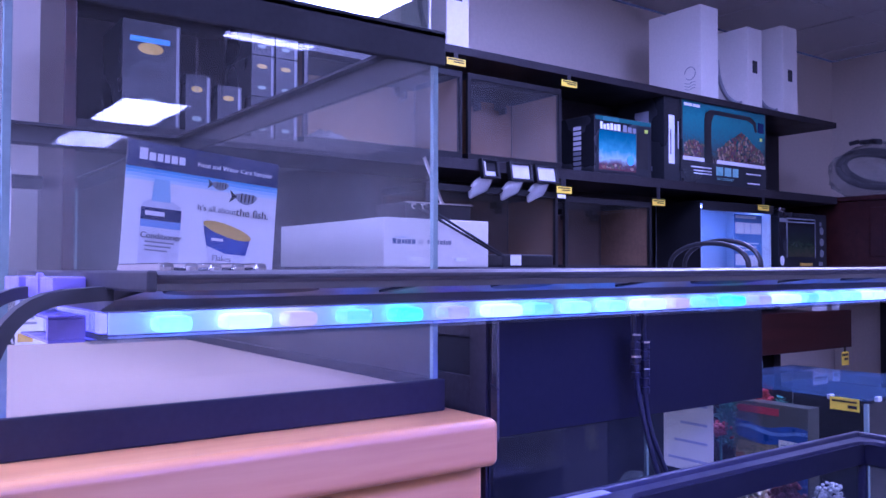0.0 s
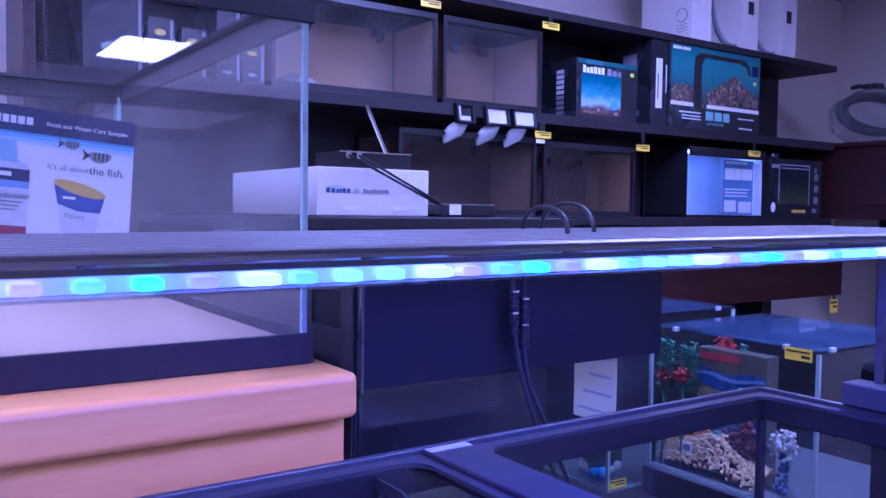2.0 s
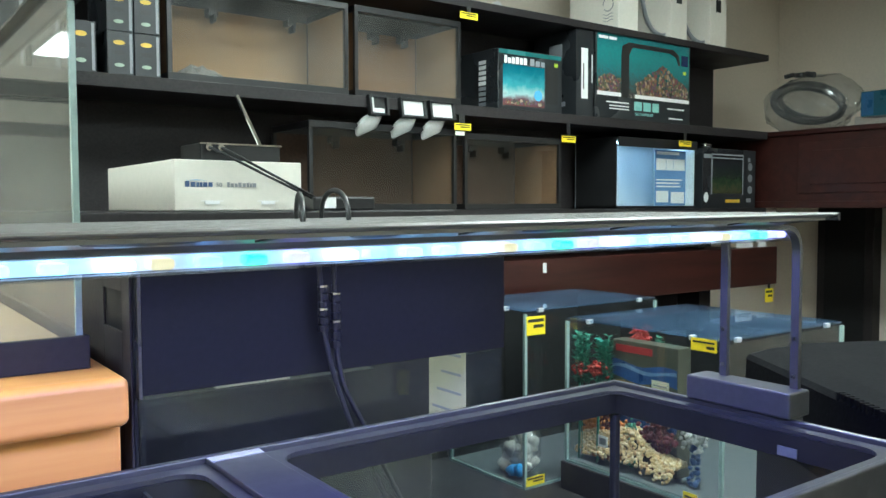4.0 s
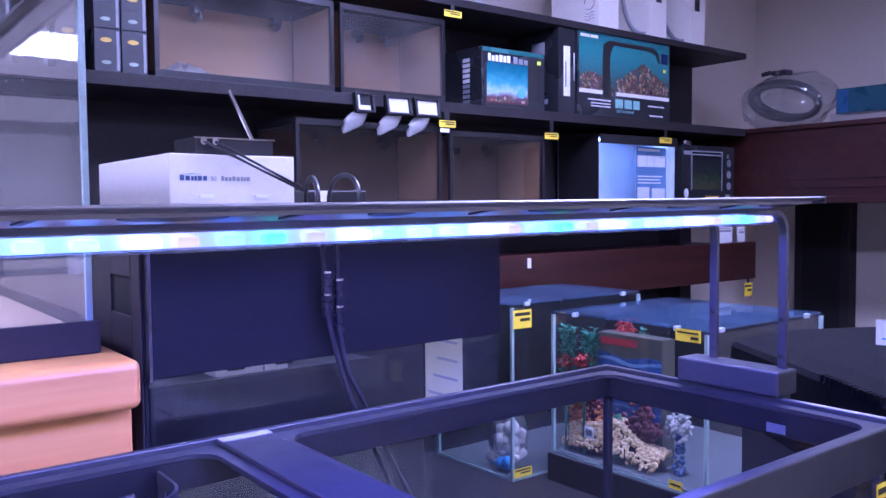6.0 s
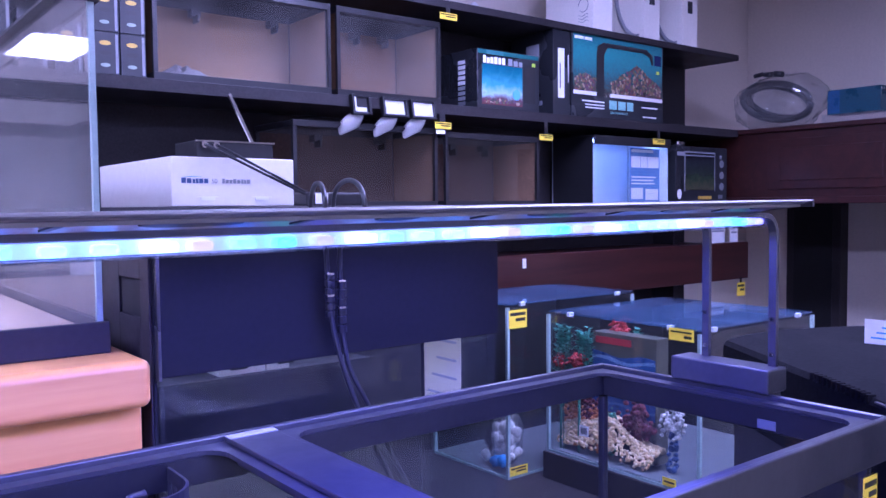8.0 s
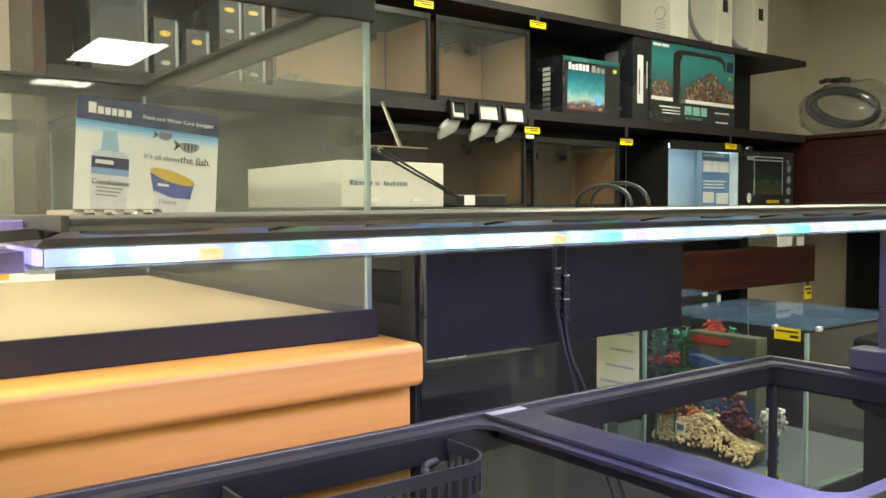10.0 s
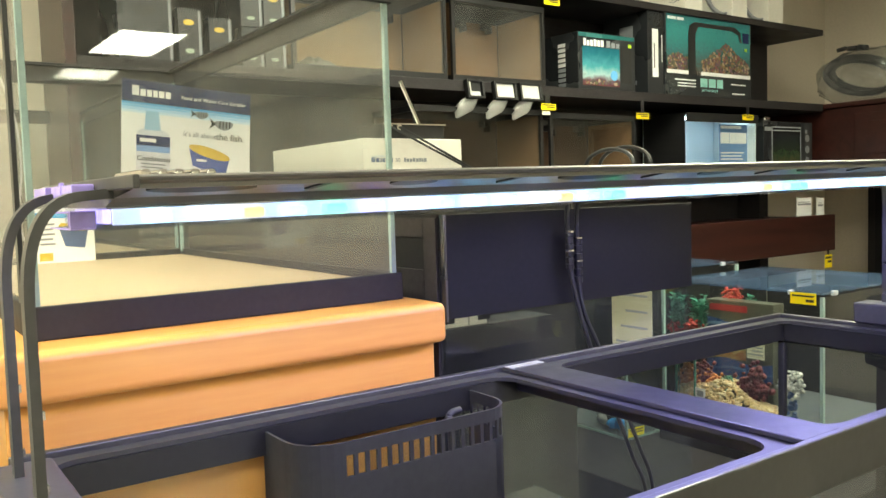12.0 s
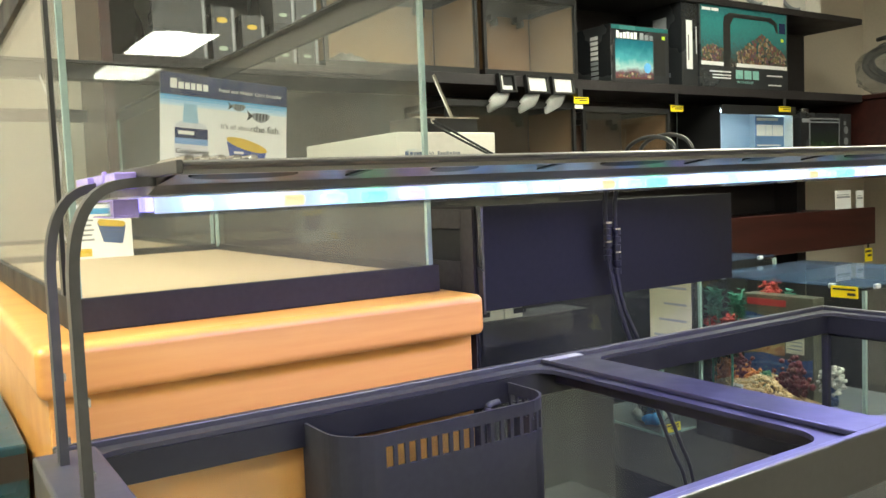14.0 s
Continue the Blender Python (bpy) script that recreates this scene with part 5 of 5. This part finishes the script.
g = part("gravel", lumps(grav, 0.0062), M_PEBBLE)
tagged(g, "tan and red gravel heaped in the glass cube tank", "gravel", kind="stuff")
M_ANEM = mat("red_silk_anemone", (0.34, 0.035, 0.03), 0.5, vary=0.4, scale=40)
M_MAROON = mat("maroon_coral", (0.10, 0.015, 0.02), 0.6, vary=0.5, scale=30)
M_ORANGE = mat("orange_rock", (0.50, 0.17, 0.05), 0.65, vary=0.4, scale=30)
for cx, cy, cz, r, mt, nm, lb, base in ((2.275, 1.645, 0.775, 0.035, M_ORANGE, "coral_ornament", "orange rock ornament on the gravel", 0.66), (2.288, 1.605, 0.785, 0.040, M_MAROON, "coral_ornament", "dark red coral ornament on the gravel", 0.66),
                              (2.285, 1.55, 0.768, 0.030, M_ORANGE, "coral_ornament", "orange striped ornament on the gravel", 0.66), (2.288, 1.40, 0.785, 0.050, M_MAROON, "coral_ornament", "large maroon coral ornament on the gravel", 0.66),
                              (2.285, 1.50, 0.775, 0.022, M_LEAF, "moss_ornament", "small green moss ornament on the gravel", 0.66), (2.30, 1.275, 0.80, 0.036, M_STONE, "white_ornament", "white stone ornament in the cube tank", 0.655)):
    t = thing(nm, lb, "ornament", (cx, cy, base), "ornaments in the cube tank")
    part("body", lumps([(cx + rnd.uniform(-r, r) * 0.35, cy + rnd.gauss(0, r * 0.5), cz + rnd.gauss(0, r * 0.5)) for _ in range(150)], r * 0.19, 1.0, 1), mt, t)
    part("foot", lumps([(cx + rnd.uniform(-0.012, 0.012), cy + rnd.uniform(-0.35, 0.35) * r, base + (cz - base) * rnd.random()) for _ in range(50)], r * 0.22, 1.0, 1), M_MIDBLUE if mt == M_STONE else mt, t)


def plant(x, y, z, h, n, material, label, spread=0.05):
    t = thing("plastic_plant", label, "plant", (x, y, z), "plastic plants")
    for s in range(8):
        bx, by = x + rnd.uniform(-0.015, 0.015), y + rnd.uniform(-spread, spread)
        top = z + h * rnd.uniform(0.75, 1)
        part("stem", rod(([(bx, by, 0.655)] if s == 0 else []) + [(bx, by, z), (bx + rnd.uniform(-0.015, 0.015), by, (z + top) / 2), (bx, by, top)], 0.0015, 5), material, t)
        bm = bmesh.new()
        for k in range(n):
            c = Vector((bx, by, z + (top - z) * (k + 1) / n))
            a = rnd.uniform(0, 6.28)
            d = Vector((math.cos(a), math.sin(a), rnd.uniform(0.1, 0.7))) * rnd.uniform(0.014, 0.028)
            w = Vector((-math.sin(a), math.cos(a), 0)) * 0.006
            v = [bm.verts.new(p) for p in (c, c + d * 0.5 + w, c + d, c + d * 0.5 - w + Vector((0, 0, 0.003)))]
            bm.faces.new(v)
        part("leaves", bm, material, t)


plant(2.245, 1.665, 0.90, 0.17, 40, M_LEAF, "teal green plastic plant in the cube tank", 0.032)
plant(2.255, 1.595, 0.90, 0.165, 40, M_LEAF, "teal green plastic plant in the cube tank", 0.04)
plant(2.40, 1.50, 0.90, 0.165, 30, M_LEAF, "green plastic plant behind the carton in the cube tank", 0.06)
for ax, ay, az, ar in ((2.235, 1.672, 0.945, 0.022), (2.240, 1.598, 0.955, 0.027), (2.385, 1.545, 1.05, 0.03)):
    t = thing("red_anemone", "red silk anemone among the plastic plants", "ornament", (ax, ay, 0.655), "red anemones")
    part("petals", lumps([(ax + rnd.gauss(0, ar * 0.35), ay + rnd.gauss(0, ar * 0.55), az + rnd.gauss(0, ar * 0.45)) for _ in range(90)], ar * 0.20, 1.6, 1), M_ANEM, t)
    part("stalk", rod([(ax, ay, 0.655), (ax + 0.004, ay, 0.8), (ax, ay, az)], 0.004, 6), M_LEAF, t)
kit = thing("kit_carton", "olive and blue carton with red heading in the cube tank", "carton", (2.34, 1.47, 0.655))
kb = part("body", B((2.31, 2.37, 1.345, 1.60, 0.6555, 1.045), bevel=0.002), mat("olive_grey_print", (0.075, 0.075, 0.055), 0.4, vary=0.2), kit)
part("heading_bar", B((2.3085, 2.3095, 1.44, 1.585, 1.010, 1.032)), mat("dull_red_print", (0.33, 0.03, 0.035), 0.4), kb)
for q, (za, zb, c) in enumerate(((0.925, 0.978, (0.03, 0.07, 0.20)), (0.955, 0.966, (0.16, 0.24, 0.38)), (0.785, 0.845, (0.03, 0.07, 0.20)), (0.812, 0.820, (0.08, 0.15, 0.30)))):
    part("wave_print", prism([(1.347 + 0.251 * k / 16, za + 0.007 * math.sin(k * 0.5 + q)) for k in range(17)] + [(1.598 - 0.251 * k / 16, zb + 0.007 * math.sin((16 - k) * 0.5 + q + 0.3)) for k in range(17)], 2.3078 - 0.0008 * (q % 2), 2.3085 - 0.0008 * (q % 2), "x"), mat("wave_blue_print", c, 0.35, vary=0.25, scale=30), kb)
part("picture", B((2.3085, 2.3095, 1.445, 1.59, 0.85, 0.92)), picture("coral_print", [(0.0, (0.40, 0.28, 0.12)), (0.3, (0.28, 0.10, 0.05)), (0.45, (0.45, 0.34, 0.16)), (0.6, (0.10, 0.12, 0.06)), (0.8, (0.35, 0.25, 0.12)), (1.0, (0.12, 0.10, 0.06))], 60, axis_z=(0.19, 0.27), amp=1.2), kb)
part("cream_label", B((2.3070, 2.3080, 1.375, 1.44, 0.862, 0.94)), mat("cream_label", (0.60, 0.58, 0.42), 0.5), kb, "cream printed label")
for k in range(5):
    part("print_bar", B((2.3060, 2.3068, 1.382, 1.433 - 0.012 * (k % 2), 0.875 + 0.012 * k, 0.879 + 0.012 * k)), M_GREYINK, kb)
slip2 = thing("barcode_label", "white barcode label on the gravel bag", "label", (2.222, 1.5, 0.74))
part("label", B((2.2400, 2.2410, 1.555, 1.595, 0.712, 0.748)), M_PAPER, slip2)
part("bar_print", B((2.2390, 2.2397, 1.562, 1.588, 0.720, 0.740)), M_GREYINK, slip2)
ptag = thing("price_tag", "yellow price tag on the corner of the cube tank", "price tag", (2.24, 1.09, 1.05), "yellow price tags")
part("label", B((2.1955, 2.1970, 1.134, 1.215, 1.076, 1.110)), M_YELLOW, ptag)
part("print_bar", B((2.1945, 2.1952, 1.140, 1.209, 1.098, 1.103), (2.1945, 2.1952, 1.140, 1.165, 1.083, 1.091)), M_INK, ptag)
ftag = thing("price_tag", "yellow price tag at the foot of the cube tank", "price tag", (2.196, 1.21, 0.655), "yellow price tags")
part("label", B((2.1955, 2.1970, 1.19, 1.235, 0.654, 0.678)), M_YELLOW, ftag)
part("print_bar", B((2.1945, 2.1952, 1.195, 1.23, 0.664, 0.669)), M_INK, ftag)
price_tag(2.085, 2.165, 1.055, 1.115, 1.7575, 0, 2, "yellow price tag on the glass tank")
price_tag(2.085, 2.165, 0.565, 0.595, 1.7575, 0, 2, "yellow price tag at the foot of the glass tank")
bag = thing("stone_bag", "clear bag of white stones with a blue clip in the tank", "bag", (2.2, 1.88, 0.565))
part("stones", lumps([(2.15 + rnd.uniform(-0.03, 0.04), 1.86 + rnd.uniform(-0.06, 0.06), 0.59 + 0.11 * rnd.random() ** 1.5) for _ in range(34)], 0.021, 0.9, 2), M_STONE, bag)
part("blue_clip", lumps([(2.112, 1.82 + 0.014 * k, 0.60 - 0.004 * k) for k in range(4)], 0.02, 0.9, 2), mat("blue_plastic", (0.05, 0.25, 0.6), 0.3), bag)
bm = bmesh.new()
bmesh.ops.create_icosphere(bm, subdivisions=4, radius=1)
for v in bm.verts:
    v.co *= 1 + 0.22 * noise.noise(v.co * 2.6) + 0.08 * noise.noise(v.co * 8.0)
    v.co = Vector((2.155 + 0.055 * v.co.x, 1.865 + 0.075 * v.co.y, 0.675 + 0.105 * v.co.z))
for f in bm.faces:
    f.smooth = True
clear(part("bag_film", bm, glass("bag_film", (0.90, 0.91, 0.93), 3.0, 0.10), bag, "crumpled clear bag"))

# ---- black hood beside the aquarium ----
hood = thing("black_hood", "large black plastic aquarium hood with ribbed seam", "aquarium hood", (1.75, 0.2, 0))
SEAM = Matrix.Translation((1.596, 0.492, 0)) @ Matrix.Rotation(radians(-34.5), 4, "Z")


def turned(bm):
    """Turns a mesh drawn along the hood's seam into its place in the room."""
    bmesh.ops.transform(bm, verts=bm.verts[:], matrix=SEAM)
    return bm


bm = prism([(0.0, 1.02), (0.0, 1.160), (0.006, 1.170), (0.05, 1.181), (0.13, 1.191), (0.36, 1.196), (0.42, 1.185), (0.42, 1.02)], -0.50, 0.36, "y")
bmesh.ops.bevel(bm, geom=[e for e in bm.edges if e.calc_length() < 0.5], offset=0.010, segments=3, profile=0.5, affect="EDGES")
hb = part("shell", turned(bm), M_COVER, hood)
for k in range(13):
    part("rib", turned(B((-0.002, 0.012, -0.012 - 0.0135 * k, -0.006 - 0.0135 * k, 1.160, 1.1745), bevel=0.001)), M_COVER, hb)
part("seam_line", turned(B((-0.0015, 0.004, -0.49, -0.19, 1.1655, 1.1680))), M_LEG, hb, "pale edge along the seam")
part("base", turned(B((0.02, 0.40, -0.48, 0.34, 0, 1.02))), M_MELA, hood)
note = thing("paper_note", "white printed paper note standing on the hood", "note", (1.84, 0.48, 1.192))
part("sheet", B((1.838, 1.8395, 0.435, 0.512, 1.190, 1.238)), M_PAPER, note)
for k in range(3):
    part("print_bar", B((1.8365, 1.8375, 0.445, 0.50 - 0.01 * k, 1.203 + 0.010 * k, 1.206 + 0.010 * k)), M_SKY, note)

# ---- slips below the lower shelf, pillar, canopy details ----
for x0, x1, z0, z1 in ((4.0, 4.14, 1.275, 1.35), (4.19, 4.26, 1.265, 1.345)):
    t = thing("paper_slip", "white paper slip standing on the mahogany board", "label", (x0, 2.3, 1.2405), "paper slips")
    part("slip", B((x0, x1, 2.300, 2.302, 1.2405, z1)), M_PAPER, t)
    part("print_bar", B((x0 + 0.01, x1 - 0.01, 2.2985, 2.2995, z0 + 0.035, z0 + 0.045), (x0 + 0.01, x1 - 0.02, 2.2985, 2.2995, z0 + 0.05, z0 + 0.054)), M_GREYINK, t)
price_tag(4.16, 4.23, 0.97, 1.04, 2.236, 1.07, 2, "yellow price tag hanging below the apron")
pill = thing("black_pillar", "black panelled post against the tan wall", "post", (5.35, 2.42, 0))
part("panel", B((5.294, 5.2995, 2.30, 2.55, 0.1, 1.70), bevel=0.002), M_PANEL, pill)
part("post", B((5.30, 5.398, 2.25, 2.60, 0, 1.75), bevel=0.004), M_MELA, pill)
for y0, y1 in ((0.72, 1.42), (1.50, 2.16)):
    part("raised_panel", B((4.312, 4.3195, y0, y1, 1.53, 1.79), bevel=0.003), M_MAHO, can)
    part("panel_field", B((4.306, 4.3115, y0 + 0.07, y1 - 0.07, 1.575, 1.745), bevel=0.0025), M_MAHO, can)

M_HOSE = mat("dark_grey_hose", (0.03, 0.03, 0.03), 0.35)
hose = thing("hose_bag", "coiled dark hose in a clear plastic bag on the canopy", "hose", (4.6, 2.1, 1.856))
for k in range(2):
    part("coil", rod([(4.56 + 0.03 * k, 2.26 + (0.20 - 0.02 * k) * math.cos(a), 2.02 + (0.10 + 0.012 * k) * math.sin(a + 0.25 * k) + 0.03 * math.cos(a + k)) for a in [2 * math.pi * i / 40 for i in range(41)]], 0.018, 8), M_HOSE, hose, "dark grey hose coil")
M_FILM = glass("clear_film", (0.85, 0.85, 0.84), 3.0, 0.12)
bm = bmesh.new()
bmesh.ops.create_icosphere(bm, subdivisions=4, radius=1)
for v in bm.verts:
    v.co *= 1 + 0.16 * noise.noise(v.co * 3.1) + 0.06 * noise.noise(v.co * 9.0)
    v.co = Vector((4.60 + 0.10 * v.co.x, 2.26 + 0.27 * v.co.y, 2.01 + 0.16 * v.co.z))
    v.co.z = max(v.co.z, 1.857)
for f in bm.faces:
    f.smooth = True
clear(part("plastic_film", bm, M_FILM, hose, "crumpled clear plastic bag"))
pump = thing("grey_fittings", "grey plastic hose fittings resting on the bag", "fittings", (4.55, 2.3, 2.16))
for k in range(3):
    part("fitting", rod([(4.56, 2.22 + 0.06 * k, 2.165 + 0.008 * k), (4.56, 2.27 + 0.06 * k, 2.175)], 0.016 - 0.002 * k, 10), M_HOSE, pump)
M_DEEP = mat("deep_teal_print", (0.012, 0.06, 0.09), 0.3, vary=0.25)
bb = thing("blue_carton", "deep teal printed carton standing on the canopy", "carton", (4.45, 1.75, 1.856))
b = part("body", B((4.52, 4.64, 1.68, 1.95, 1.915, 2.04), bevel=0.002), M_DEEP, bb)
part("base_tray", B((4.50, 4.66, 1.66, 1.97, 1.856, 1.914), bevel=0.004), M_ACRYL, bb)
part("side_face", B((4.5192, 4.5199, 1.885, 1.945, 1.92, 2.035)), M_BLUE, b)
gt = thing("canopy_glass_tank", "clear glass tank standing on the mahogany canopy", "aquarium", (4.7, 1.1, 1.856))
for b in ring(4.36, 4.95, 0.66, 1.50, 0.008, 1.857, 2.2):
    clear(part("pane", B(b), glass("mirroring_glass", (0.94, 0.96, 0.95), 4.0), gt))

# ---- loose film in the first lined tank ----
film = thing("crumpled_film", "crumpled clear packing film lying in the lined tank", "packing film", (1.35, 2.45, 1.872))
bm = bmesh.new()
rows = []
for i in range(8):
    rows.append([bm.verts.new((1.18 + 0.2 * j / 14, 2.37 + 0.12 * i / 7, 1.874 + 0.045 * math.sin(math.pi * i / 7) * math.sin(math.pi * j / 14) * (1 + 0.5 * noise.noise((j * 0.9, i * 0.9, 0))))) for j in range(15)])
for a, b in zip(rows, rows[1:]):
    for j in range(14):
        bm.faces.new((a[j], a[j + 1], b[j + 1], b[j]))
bmesh.ops.solidify(bm, geom=bm.faces[:], thickness=0.0008)
part("film", bm, mat("silvery_film", (0.55, 0.54, 0.52), 0.2, 0.3), film)
foil = thing("foil_strip", "silvery film strip along the tank's lower edge", "packing film", (1.45, 2.36, 1.872))
bm = bmesh.new()
rows = [[bm.verts.new((1.17 + 0.57 * j / 40, 2.352 + 0.03 * i, 1.873 + 0.012 * i * abs(noise.noise((j * 0.7, i, 3))) + 0.002 * i)) for j in range(41)] for i in range(3)]
for a, b in zip(rows, rows[1:]):
    for j in range(40):
        bm.faces.new((a[j], a[j + 1], b[j + 1], b[j]))
bmesh.ops.solidify(bm, geom=bm.faces[:], thickness=0.0008)
part("film", bm, mat("bright_film", (0.7, 0.68, 0.66), 0.25, 0.4), foil)

# ---- teal cartons beside the counter ----
for k, (z0, z1) in enumerate(((0.0, 0.40), (0.405, 0.80), (0.805, 1.16))):
    t = thing("teal_carton", "teal printed carton stacked beside the maple counter", "carton", (-0.03, 1.05, z0), "teal cartons")
    b = part("body", B((-0.10, 0.054, 0.86, 1.30, z0, z1), bevel=0.003), M_DEEP, t)
    part("yellow_label", B((-0.03, 0.03, 0.8585, 0.8595, z1 - 0.09, z1 - 0.06)), M_YELLOW, b)
    part("dark_band", B((-0.10, 0.054, 0.8587, 0.8597, z1 - 0.04, z1 - 0.01)), M_INK, b)

# ---- small hanging tag by the apron ----
ht = thing("hang_tag", "small white hang tag on the mahogany apron", "label", (2.615, 2.236, 1.20))
part("string", rod([(2.612, 2.2385, 1.253), (2.615, 2.2375, 1.238)], 0.0008, 5), M_CABLE, ht)
part("tag", B((2.604, 2.624, 2.2365, 2.2375, 1.200, 1.240)), M_PAPER, ht)
